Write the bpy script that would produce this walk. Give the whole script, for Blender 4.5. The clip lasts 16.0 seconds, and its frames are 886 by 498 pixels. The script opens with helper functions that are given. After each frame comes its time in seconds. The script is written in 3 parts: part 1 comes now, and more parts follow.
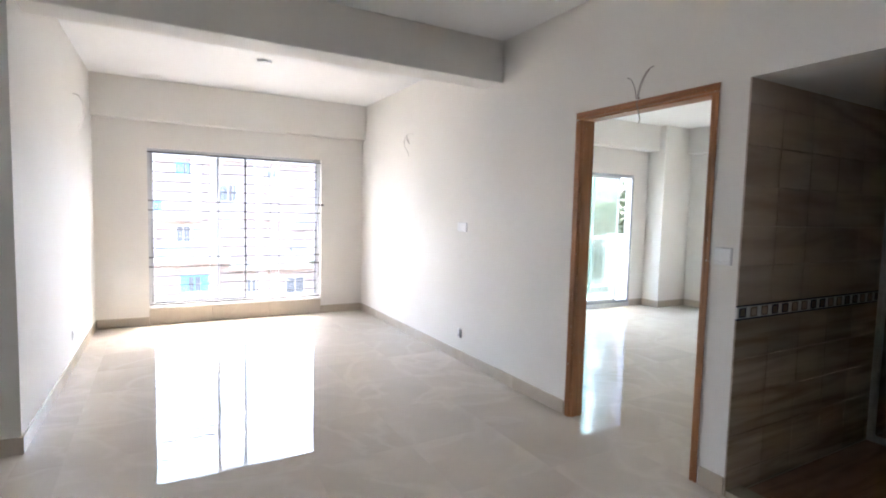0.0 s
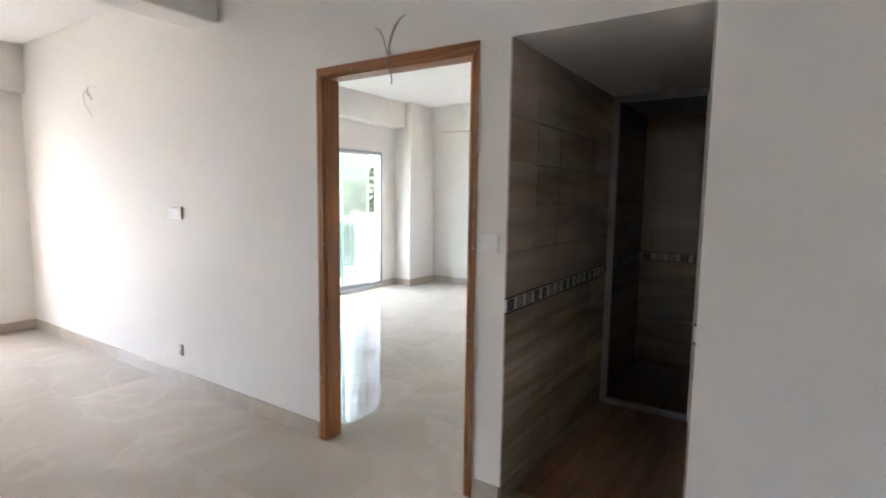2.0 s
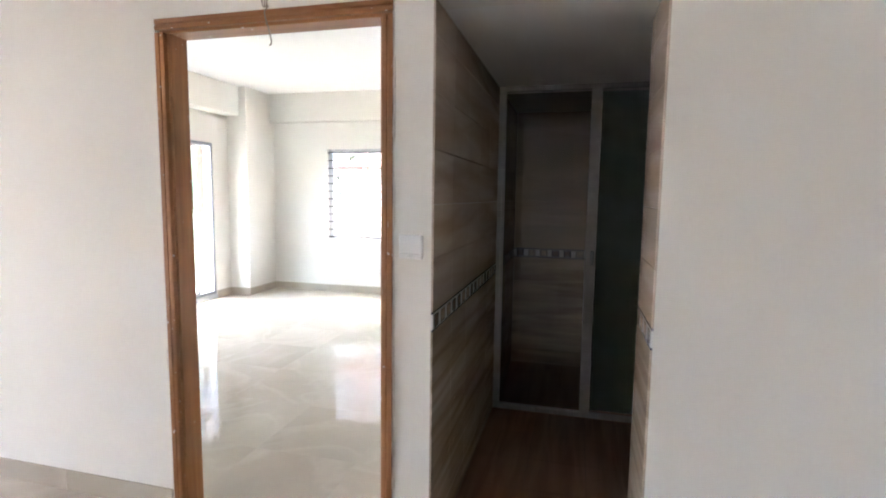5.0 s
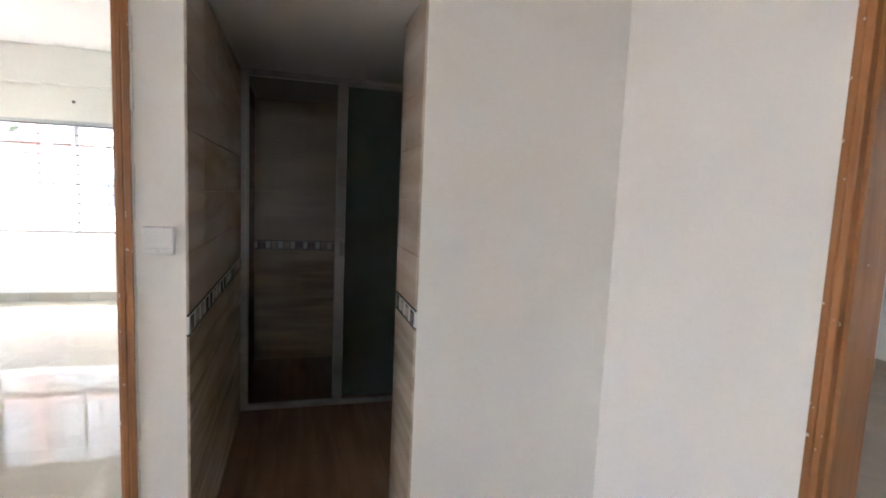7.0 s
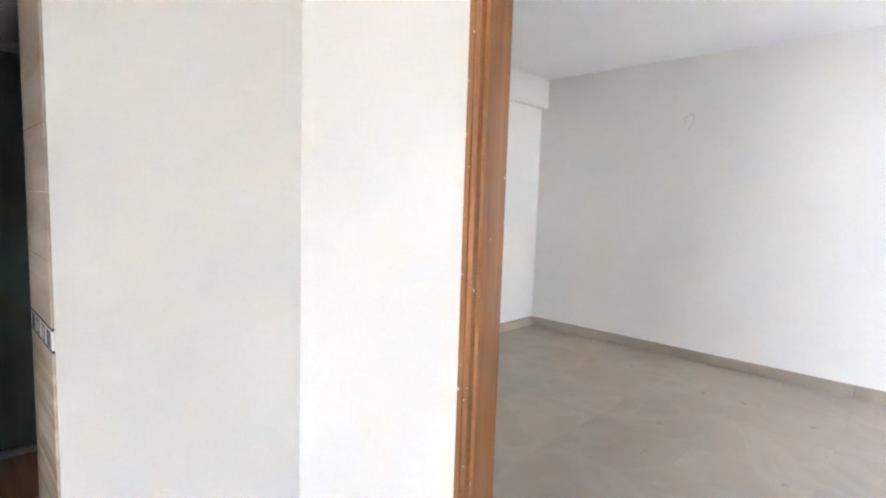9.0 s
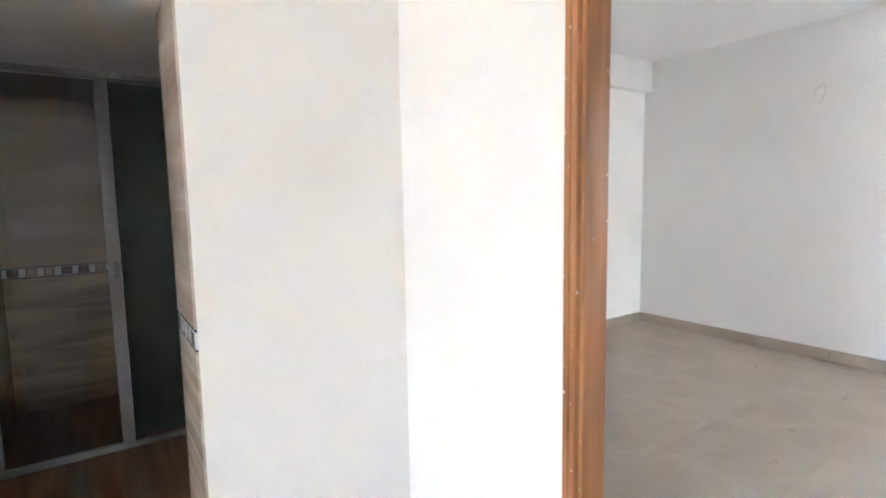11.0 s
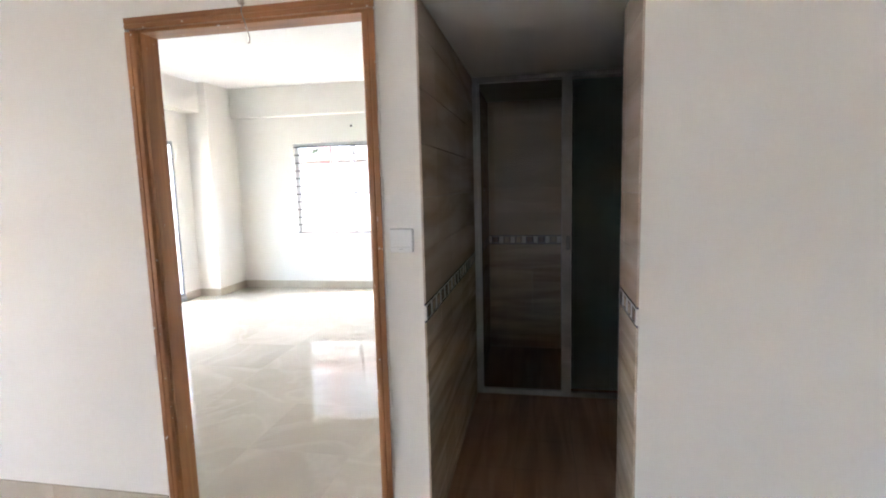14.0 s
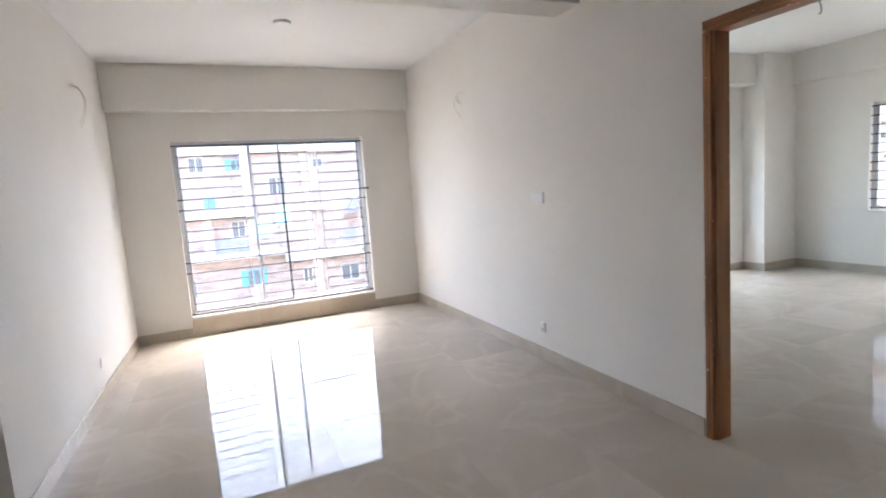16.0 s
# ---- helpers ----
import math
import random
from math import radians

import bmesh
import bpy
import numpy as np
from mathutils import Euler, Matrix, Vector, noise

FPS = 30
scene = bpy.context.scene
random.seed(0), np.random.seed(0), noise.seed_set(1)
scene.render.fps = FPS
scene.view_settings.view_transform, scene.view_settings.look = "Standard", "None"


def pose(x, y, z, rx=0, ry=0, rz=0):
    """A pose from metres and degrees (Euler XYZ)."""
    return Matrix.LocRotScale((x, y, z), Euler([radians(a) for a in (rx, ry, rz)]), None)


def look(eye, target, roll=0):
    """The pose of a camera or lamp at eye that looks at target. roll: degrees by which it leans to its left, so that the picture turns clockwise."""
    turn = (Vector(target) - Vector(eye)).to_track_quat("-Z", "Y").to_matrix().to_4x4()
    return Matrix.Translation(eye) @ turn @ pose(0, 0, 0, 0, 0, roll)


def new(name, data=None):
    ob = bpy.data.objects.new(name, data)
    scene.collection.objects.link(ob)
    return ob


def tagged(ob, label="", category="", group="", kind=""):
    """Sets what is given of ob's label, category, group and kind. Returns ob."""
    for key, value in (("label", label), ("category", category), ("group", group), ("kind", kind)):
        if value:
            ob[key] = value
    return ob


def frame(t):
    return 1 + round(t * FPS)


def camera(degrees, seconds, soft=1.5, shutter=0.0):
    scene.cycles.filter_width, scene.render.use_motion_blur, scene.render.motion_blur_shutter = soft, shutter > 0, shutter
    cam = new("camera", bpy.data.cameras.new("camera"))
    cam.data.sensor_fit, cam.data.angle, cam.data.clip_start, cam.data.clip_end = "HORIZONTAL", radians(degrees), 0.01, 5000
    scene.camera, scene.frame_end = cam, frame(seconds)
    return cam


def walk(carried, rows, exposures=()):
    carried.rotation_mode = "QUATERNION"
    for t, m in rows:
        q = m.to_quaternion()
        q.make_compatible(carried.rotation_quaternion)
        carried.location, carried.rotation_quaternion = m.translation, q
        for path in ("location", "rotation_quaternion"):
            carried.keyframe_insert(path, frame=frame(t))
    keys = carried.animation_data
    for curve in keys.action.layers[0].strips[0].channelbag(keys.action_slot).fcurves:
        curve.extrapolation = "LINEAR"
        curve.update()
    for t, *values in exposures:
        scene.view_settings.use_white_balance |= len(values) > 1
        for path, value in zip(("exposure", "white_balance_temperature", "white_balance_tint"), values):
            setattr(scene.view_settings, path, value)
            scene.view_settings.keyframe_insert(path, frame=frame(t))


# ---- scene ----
cam = camera(81.7, 16.0, 2.0)
PATH = [
    (0, (-2.523, 0.245, 1.423), (-1.554, 1.989, 1.28), 1.4),
    (0.5, (-2.362, 0.416, 1.42), (-1.066, 1.926, 1.226), 1.2),
    (1, (-2.151, 0.54, 1.441), (-0.817, 2.016, 1.237), -0.5),
    (1.5, (-2.026, 0.625, 1.434), (-0.57, 1.98, 1.228), 0.2),
    (2, (-2.025, 0.739, 1.445), (-0.369, 1.84, 1.235), 0.8),
    (2.5, (-2.053, 0.825, 1.441), (-0.301, 1.765, 1.231), 1.5),
    (3, (-2.075, 0.855, 1.439), (-0.252, 1.65, 1.228), 2.0),
    (3.2, (-2.091, 0.868, 1.439), (-0.25, 1.62, 1.227), 1.9),
    (5.3, (-1.786, 1.332, 1.424), (0.171, 1.69, 1.217), 0.1),
    (5.5, (-1.799, 1.39, 1.432), (0.181, 1.568, 1.216), 0.1),
    (6, (-1.808, 1.447, 1.43), (0.175, 1.313, 1.21), 1.3),
    (6.5, (-1.801, 1.431, 1.421), (0.158, 1.093, 1.209), 2.1),
    (7, (-1.809, 1.4, 1.418), (0.105, 0.859, 1.208), 2.5),
    (7.5, (-1.822, 1.353, 1.405), (0.021, 0.6, 1.209), 3.1),
    (8, (-1.833, 1.319, 1.409), (-0.133, 0.283, 1.218), 3.0),
    (8.5, (-1.84, 1.263, 1.403), (-0.287, 0.017, 1.214), 2.4),
    (8.7, (-1.844, 1.249, 1.397), (-0.349, -0.067, 1.211), 2.2),
    (9.75, (-1.84, 1.225, 1.412), (-0.615, -0.343, 1.222), 1.0),
    (10.8, (-1.828, 1.218, 1.424), (-0.265, -0.012, 1.215), -0.5),
    (11, (-1.847, 1.247, 1.424), (-0.209, 0.119, 1.216), -1.0),
    (11.5, (-1.843, 1.307, 1.432), (-0.102, 0.348, 1.211), -0.6),
    (12, (-1.847, 1.322, 1.437), (-0.063, 0.446, 1.212), 0.3),
    (12.5, (-1.852, 1.354, 1.441), (-0.046, 0.526, 1.216), 0.5),
    (13, (-1.858, 1.389, 1.437), (0.077, 0.939, 1.2), -0.7),
    (13.5, (-1.843, 1.389, 1.432), (0.141, 1.313, 1.196), -1.6),
    (14, (-1.86, 1.322, 1.438), (0.09, 1.691, 1.189), -1.5),
    (14.5, (-1.894, 1.24, 1.431), (-0.057, 1.987, 1.175), -1.9),
    (15, (-1.934, 1.217, 1.406), (-0.346, 2.405, 1.149), -2.8),
    (15.5, (-2.072, 1.191, 1.413), (-0.854, 2.758, 1.164), -3.6),
    (16, (-2.248, 1.086, 1.416), (-1.464, 2.91, 1.179), -4.1),
]

EXPOSURES = [
    (0, 5.2, 6550, 12),
    (1, 4.93, 6600, 12.5),
    (2, 5.25, 6750, 13),
    (3, 5.5, 6900, 13.5),
    (5.5, 5.85, 6900, 14),
    (7, 5.8, 6950, 14),
    (7.5, 6.0, 6850, 13.2),
    (8, 6.65, 6650, 11.8),
    (8.5, 6.7, 6600, 11.2),
    (11, 6.8, 6600, 11.2),
    (12, 6.45, 6750, 12.8),
    (13, 5.95, 6950, 13.8),
    (14, 5.87, 6900, 13.8),
    (14.5, 5.45, 6750, 13.2),
    (15, 5.17, 6650, 12.8),
    (15.5, 4.8, 6650, 12.5),
    (16, 4.6, 6650, 12.2),
]
walk(cam, [(t, look(e, a, r)) for t, e, a, r in PATH], EXPOSURES)

# ---- daylight: bright hazy sky, one soft sun behind haze to the north-east ----
world = bpy.data.worlds.new("sky")
world.use_nodes = True
scene.world = world
wn = world.node_tree
sky = wn.nodes.new("ShaderNodeTexSky")
sky.sky_type = "NISHITA"
sky.sun_disc = False
sky.sun_elevation = radians(70)
sky.sun_rotation = radians(40)
sky.air_density, sky.dust_density, sky.ozone_density = 1.0, 4.0, 1.0
wn.nodes["Background"].inputs["Strength"].default_value = 0.15
wn.links.new(sky.outputs["Color"], wn.nodes["Background"].inputs["Color"])
sun_data = bpy.data.lights.new("sun", "SUN")
sun_data.energy, sun_data.angle, sun_data.color = 0.3, radians(45), (1.0, 0.975, 0.94)
sun = new("sun", sun_data)
sun.matrix_world = look((5.5, 6.55, 23.5), (0, 0, 0))

# ---- plan, in metres ----
H = 2.85                      # ceiling
XW, YN = -3.165, 7.18         # living room: west face, window wall face
YB = 0.172                    # wall with the second door
DA0, DA1, DH = 1.903, 2.93, 2.12
RC0, RC1, RH = 0.985, 1.745, 2.115
DB0, DB1 = -1.9, -0.884
RX, RY = 5.02, 5.93           # bedroom: east face, balcony wall face
CX, CY = 4.376, 5.625         # bedroom column
SX, SY, SH = 1.52, -3.71, 2.77  # second room: east and south faces, ceiling
WX0, WX1, WZ0, WZ1 = -2.634, -0.586, 0.202, 2.09
W2A, W2B, W2Z0, W2Z1 = 3.02, 4.76, 0.764, 2.067
BX0, BX1, BZ0, BZ1 = 2.0, 4.07, 0.06, 2.075
SHX = 1.54                    # shower screen
BKX = 2.56                    # bathroom back wall
PX = 0.395                    # depth of the tiled pier beside the bathroom


# ---- material helpers ----
def mat(name, color, rough=0.6, metal=0.0, spec=0.5):
    m = bpy.data.materials.new(name)
    m.use_nodes = True
    b = m.node_tree.nodes["Principled BSDF"]
    b.inputs["Base Color"].default_value = (*color, 1)
    b.inputs["Roughness"].default_value = rough
    b.inputs["Metallic"].default_value = metal
    b.inputs["Specular IOR Level"].default_value = spec
    return m


def node(m, kind, **inputs):
    n = m.node_tree.nodes.new(kind)
    for key, value in inputs.items():
        n.inputs[key.replace("_", " ")].default_value = value
    return n


def link(m, a, out, b, into):
    m.node_tree.links.new(a.outputs[out], b.inputs[into])


def bsdf(m):
    return m.node_tree.nodes["Principled BSDF"]


def coords(m, scale=(1, 1, 1), space="Object", turn=(0, 0, 0)):
    c = node(m, "ShaderNodeTexCoord")
    p = node(m, "ShaderNodeMapping", Scale=scale, Rotation=turn)
    link(m, c, space, p, "Vector")
    return p


def world_coords(m, scale=(1, 1, 1)):
    c = node(m, "ShaderNodeNewGeometry")
    p = node(m, "ShaderNodeMapping", Scale=scale)
    link(m, c, "Position", p, "Vector")
    return p


def ramp(m, stops):
    r = node(m, "ShaderNodeValToRGB")
    el = r.color_ramp.elements
    while len(el) < len(stops):
        el.new(0.5)
    for e, (pos, col) in zip(el, stops):
        e.position, e.color = pos, (*col, 1)
    return r


def noise_tex(m, vec, scale, detail=4, rough=0.55, distortion=0.0):
    n = node(m, "ShaderNodeTexNoise", Scale=scale, Detail=detail, Roughness=rough, Distortion=distortion)
    link(m, vec, "Vector", n, "Vector")
    return n


def bump(m, src, out, strength, distance):
    b = node(m, "ShaderNodeBump", Strength=strength, Distance=distance)
    link(m, src, out, b, "Height")
    link(m, b, "Normal", bsdf(m), "Normal")
    return b


def mix(m, a, aout, b, bout, fac, mode="MIX"):
    x = node(m, "ShaderNodeMix")
    x.data_type, x.blend_type = "RGBA", mode
    if isinstance(fac, float):
        x.inputs[0].default_value = fac
    else:
        link(m, fac[0], fac[1], x, 0)
    link(m, a, aout, x, 6)
    link(m, b, bout, x, 7)
    return x


def paint(name, a, b, rough=0.62):
    """Rolled emulsion on plaster: patchy tone, trowel waves, fine roller grain."""
    m = mat(name, a, rough, spec=0.3)
    v = world_coords(m)
    big = noise_tex(m, v, 1.3, 5, 0.6)
    r = ramp(m, [(0.3, b), (0.7, a)])
    link(m, big, "Fac", r, "Fac")
    link(m, r, "Color", bsdf(m), "Base Color")
    fine = noise_tex(m, v, 260, 2, 0.5)
    wave = noise_tex(m, v, 7, 3, 0.5)
    add = node(m, "ShaderNodeMath")
    add.operation = "MULTIPLY_ADD"
    add.inputs[1].default_value = 0.25
    link(m, fine, "Fac", add, 0)
    link(m, wave, "Fac", add, 2)
    bump(m, add, "Value", 0.12, 0.004)
    return m


def wood(name, dark, mid, light, rough=0.42):
    """Varnished timber, grain along the object's z, with fine dark pores."""
    m = mat(name, mid, rough)
    v = coords(m, (22, 22, 1.1))
    n = noise_tex(m, v, 1.0, 6, 0.6, 1.2)
    r = ramp(m, [(0.2, dark), (0.5, mid), (0.8, light)])
    link(m, n, "Fac", r, "Fac")
    v2 = coords(m, (5, 5, 0.9))
    blot = noise_tex(m, v2, 2.0, 3, 0.5)
    r2 = ramp(m, [(0.35, (0.72, 0.72, 0.72)), (0.65, (1, 1, 1))])
    link(m, blot, "Fac", r2, "Fac")
    x = mix(m, r, "Color", r2, "Color", 1.0, "MULTIPLY")
    drops = noise_tex(m, coords(m), 42, 2, 0.4)
    r3 = ramp(m, [(0.735, (0, 0, 0)), (0.75, (0.85, 0.85, 0.85))])
    link(m, drops, "Fac", r3, "Fac")
    pale = node(m, "ShaderNodeRGB")
    pale.outputs[0].default_value = (0.72, 0.68, 0.62, 1)
    y = mix(m, x, 2, pale, 0, (r3, "Color"))
    link(m, y, 2, bsdf(m), "Base Color")
    bump(m, n, "Fac", 0.15, 0.002)
    return m


def glazed(name, a, b, vein, rough=0.008, gloss=0.18):
    """Polished porcelain: cloudy body, soft veins, slight change from tile to tile."""
    m = mat(name, a, rough, spec=gloss)
    v = world_coords(m)
    info = node(m, "ShaderNodeObjectInfo")
    shift = node(m, "ShaderNodeVectorMath")
    shift.operation = "MULTIPLY_ADD"
    shift.inputs[1].default_value = (1, 1, 1)
    comb = node(m, "ShaderNodeCombineXYZ")
    mul = node(m, "ShaderNodeMath")
    mul.operation = "MULTIPLY"
    mul.inputs[1].default_value = 37.0
    link(m, info, "Random", mul, 0)
    link(m, mul, "Value", comb, "Z")
    link(m, v, "Vector", shift, 0)
    link(m, comb, "Vector", shift, 2)
    cloud = noise_tex(m, shift, 1.6, 4, 0.5, 0.5)
    r = ramp(m, [(0.3, b), (0.68, a)])
    link(m, cloud, "Fac", r, "Fac")
    veins = noise_tex(m, shift, 1.1, 3, 0.45, 1.6)
    rv = ramp(m, [(0.44, (0, 0, 0)), (0.5, (0.4, 0.4, 0.4)), (0.56, (0, 0, 0))])
    link(m, veins, "Fac", rv, "Fac")
    tint = node(m, "ShaderNodeRGB")
    tint.outputs[0].default_value = (*vein, 1)
    x = mix(m, r, "Color", tint, 0, (rv, "Color"))
    tone = node(m, "ShaderNodeMapRange")
    tone.inputs["To Min"].default_value = 0.965
    tone.inputs["To Max"].default_value = 1.03
    link(m, info, "Random", tone, "Value")
    g = mix(m, x, 2, tone, "Result", 1.0, "MULTIPLY")
    link(m, g, 2, bsdf(m), "Base Color")
    dust = noise_tex(m, v, 4.0, 4, 0.5)
    rr = node(m, "ShaderNodeMapRange")
    rr.inputs["From Min"].default_value, rr.inputs["From Max"].default_value = 0.2, 0.8
    rr.inputs["To Min"].default_value, rr.inputs["To Max"].default_value = rough * 0.8, rough * 1.5
    link(m, dust, "Fac", rr, "Value")
    link(m, rr, "Result", bsdf(m), "Roughness")
    wav = noise_tex(m, v, 3.0, 2, 0.5)
    bump(m, wav, "Fac", 0.006, 0.01)
    return m


def streaked(name, dark, mid, light, per_metre, rough=0.22, axis="z"):
    """Glazed wall or floor tile printed with soft streaks like planed wood."""
    m = mat(name, mid, rough)
    stretch = {"z": (1.2, 1.2, per_metre), "y": (1.2, per_metre, 1.2)}[axis]
    v = world_coords(m, stretch)
    n = noise_tex(m, v, 1.0, 4, 0.5, 0.7)
    r = ramp(m, [(0.32, dark), (0.5, mid), (0.66, light)])
    link(m, n, "Fac", r, "Fac")
    info = node(m, "ShaderNodeObjectInfo")
    tone = node(m, "ShaderNodeMapRange")
    tone.inputs["To Min"].default_value, tone.inputs["To Max"].default_value = 0.9, 1.08
    link(m, info, "Random", tone, "Value")
    g = mix(m, r, "Color", tone, "Result", 1.0, "MULTIPLY")
    link(m, g, 2, bsdf(m), "Base Color")
    return m


def plain(name, a, b, rough=0.5, metal=0.0, scale=30, relief=0.05):
    """A surface of one colour with slight mottling and a fine relief."""
    m = mat(name, a, rough, metal)
    v = coords(m)
    n = noise_tex(m, v, scale, 4, 0.6)
    r = ramp(m, [(0.3, b), (0.7, a)])
    link(m, n, "Fac", r, "Fac")
    link(m, r, "Color", bsdf(m), "Base Color")
    bump(m, n, "Fac", relief, 0.002)
    return m


def glass(name, color, rough=0.0):
    m = mat(name, color, rough)
    b = bsdf(m)
    b.inputs["Transmission Weight"].default_value = 1.0
    b.inputs["IOR"].default_value = 1.45
    return m


M_WALL = paint("wall_paint", (0.85, 0.825, 0.775), (0.82, 0.79, 0.735))
M_CEIL = paint("ceiling_paint", (0.87, 0.865, 0.845), (0.85, 0.84, 0.82))
M_FLOOR = glazed("polished_floor_tile", (0.60, 0.535, 0.45), (0.53, 0.47, 0.39), (0.68, 0.62, 0.54))
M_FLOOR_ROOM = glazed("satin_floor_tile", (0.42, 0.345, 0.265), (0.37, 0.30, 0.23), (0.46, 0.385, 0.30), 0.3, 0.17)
M_SKIRT = glazed("skirting_tile", (0.56, 0.49, 0.395), (0.49, 0.425, 0.34), (0.6, 0.54, 0.45), 0.16)
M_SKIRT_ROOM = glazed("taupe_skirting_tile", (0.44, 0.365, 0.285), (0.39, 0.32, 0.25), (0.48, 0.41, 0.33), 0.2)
M_GROUT = plain("grout", (0.57, 0.51, 0.43), (0.50, 0.44, 0.37), 0.9)
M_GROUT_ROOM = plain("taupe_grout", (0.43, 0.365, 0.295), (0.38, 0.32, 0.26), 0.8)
M_TILE_UP = streaked("streaked_wall_tile_pale", (0.45, 0.35, 0.27), (0.54, 0.435, 0.35), (0.60, 0.50, 0.415), 8)
M_TILE_LOW = streaked("streaked_wall_tile_strong", (0.36, 0.275, 0.20), (0.49, 0.395, 0.30), (0.59, 0.49, 0.39), 15)
M_TILE_FLOOR = streaked("plank_floor_tile", (0.27, 0.14, 0.085), (0.36, 0.205, 0.13), (0.42, 0.255, 0.17), 14, 0.34, "y")
M_WOOD = wood("door_frame_timber", (0.30, 0.118, 0.044), (0.43, 0.18, 0.07), (0.52, 0.25, 0.105))
M_ALU = plain("anodised_aluminium", (0.62, 0.63, 0.64), (0.54, 0.55, 0.56), 0.38, 0.75)
M_ALU_DARK = plain("aged_aluminium", (0.36, 0.38, 0.41), (0.3, 0.32, 0.35), 0.42, 0.6)
M_ALU_MATT = plain("matt_white_aluminium", (0.5, 0.49, 0.48), (0.42, 0.41, 0.40), 0.5, 0.1)
M_IRON = plain("black_painted_iron", (0.03, 0.03, 0.035), (0.055, 0.05, 0.05), 0.5)
# pale colour stands for window glare washing over the grille uprights
M_IRON_PALE = plain("glare_pale_iron", (0.62, 0.62, 0.62), (0.52, 0.52, 0.52), 0.5)
M_GLASS = glass("clear_glass", (0.97, 0.985, 0.98))
M_GLASS_SMOKE = glass("smoky_shower_glass", (0.58, 0.54, 0.50))
M_GLASS_GREEN = glass("green_tinted_glass", (0.62, 0.80, 0.75), 0.12)
M_FROST = glass("frosted_glass", (0.52, 0.70, 0.66), 0.45)
M_PLASTIC = plain("white_switch_plastic", (0.88, 0.88, 0.87), (0.85, 0.85, 0.84), 0.3, relief=0.01)
M_PLASTIC_GREY = plain("grey_socket_plastic", (0.36, 0.37, 0.38), (0.3, 0.31, 0.32), 0.4)
M_PLASTIC_PALE = plain("pale_grey_plastic", (0.6, 0.6, 0.59), (0.53, 0.53, 0.52), 0.35)
M_WIRE = plain("brown_grey_cable", (0.33, 0.28, 0.24), (0.24, 0.20, 0.17), 0.5)
M_WIRE_PALE = plain("pale_grey_cable", (0.66, 0.63, 0.59), (0.56, 0.53, 0.49), 0.5)
M_WIRE_DARK = plain("dark_cable", (0.07, 0.06, 0.06), (0.1, 0.09, 0.08), 0.5)
M_PLASTER = plain("chipped_plaster", (0.78, 0.75, 0.70), (0.66, 0.62, 0.57), 0.9, 0, 60, 0.4)
M_WHITE_TILE = plain("white_border_tile", (0.78, 0.77, 0.74), (0.72, 0.71, 0.68), 0.2)
M_NAVY = plain("navy_border_print", (0.03, 0.035, 0.07), (0.05, 0.05, 0.09), 0.2)
M_TAUPE = plain("taupe_border_print", (0.22, 0.17, 0.14), (0.28, 0.22, 0.18), 0.2)


# ---- mesh helpers ----
def box(bm, x0, x1, y0, y1, z0, z1, bevel=0.0, seg=1):
    r = bmesh.ops.create_cube(bm, size=1.0)
    vs = r["verts"]
    for v in vs:
        v.co = ((x0 + x1) / 2 + v.co.x * (x1 - x0), (y0 + y1) / 2 + v.co.y * (y1 - y0), (z0 + z1) / 2 + v.co.z * (z1 - z0))
    if bevel:
        es = {e for v in vs for e in v.link_edges}
        bmesh.ops.bevel(bm, geom=list(es), offset=bevel, segments=seg, affect="EDGES", profile=0.5)
    return bm


def a_box(*args):
    return box(bmesh.new(), *args)


def rod(bm, a, b, r, sides=8):
    """A round bar from a to b."""
    a, b = Vector(a), Vector(b)
    q = (b - a).to_track_quat("Z", "Y").to_matrix().to_4x4()
    m = Matrix.Translation((a + b) / 2) @ q
    bmesh.ops.create_cone(bm, cap_ends=True, segments=sides, radius1=r, radius2=r, depth=(b - a).length, matrix=m)
    return bm


def tube(name, points, r, material, parent=None, label=""):
    """A bent cable through points, as a swept mesh."""
    bm = bmesh.new()
    pts = [Vector(p) for p in points]
    fine = []
    for i in range(len(pts) - 1):
        p0, p1, p2, p3 = pts[max(i - 1, 0)], pts[i], pts[i + 1], pts[min(i + 2, len(pts) - 1)]
        for k in range(6):
            t = k / 6
            fine.append(0.5 * (2 * p1 + (p2 - p0) * t + (2 * p0 - 5 * p1 + 4 * p2 - p3) * t * t + (3 * p1 - p0 - 3 * p2 + p3) * t ** 3))
    fine.append(pts[-1])
    rings = []
    for i, p in enumerate(fine):
        d = (fine[min(i + 1, len(fine) - 1)] - fine[max(i - 1, 0)]).normalized()
        q = d.to_track_quat("Z", "Y")
        rings.append([bm.verts.new(p + q @ Vector((r * math.cos(a), r * math.sin(a), 0))) for a in [math.tau * k / 6 for k in range(6)]])
    for a, b in zip(rings, rings[1:]):
        for k in range(6):
            bm.faces.new((a[k], a[(k + 1) % 6], b[(k + 1) % 6], b[k]))
    bm.faces.new(rings[0][::-1])
    bm.faces.new(rings[-1])
    return part(name, bm, material, parent, label)


def part(name, bm, material, parent=None, label=""):
    me = bpy.data.meshes.new(name)
    bmesh.ops.recalc_face_normals(bm, faces=bm.faces)
    bm.to_mesh(me)
    bm.free()
    me.materials.append(material)
    ob = new(name, me)
    if parent:
        ob.parent = parent
    if label:
        ob["label"] = label
    return ob


def thing(name, label, category, group="", kind="", at=(0, 0, 0)):
    ob = new(name)
    ob.location = at
    ob.empty_display_size = 0.1
    return tagged(ob, label, category, group, kind)


def structure(name, bm, material, label, category):
    return tagged(part(name, bm, material), label, category, kind="structure")


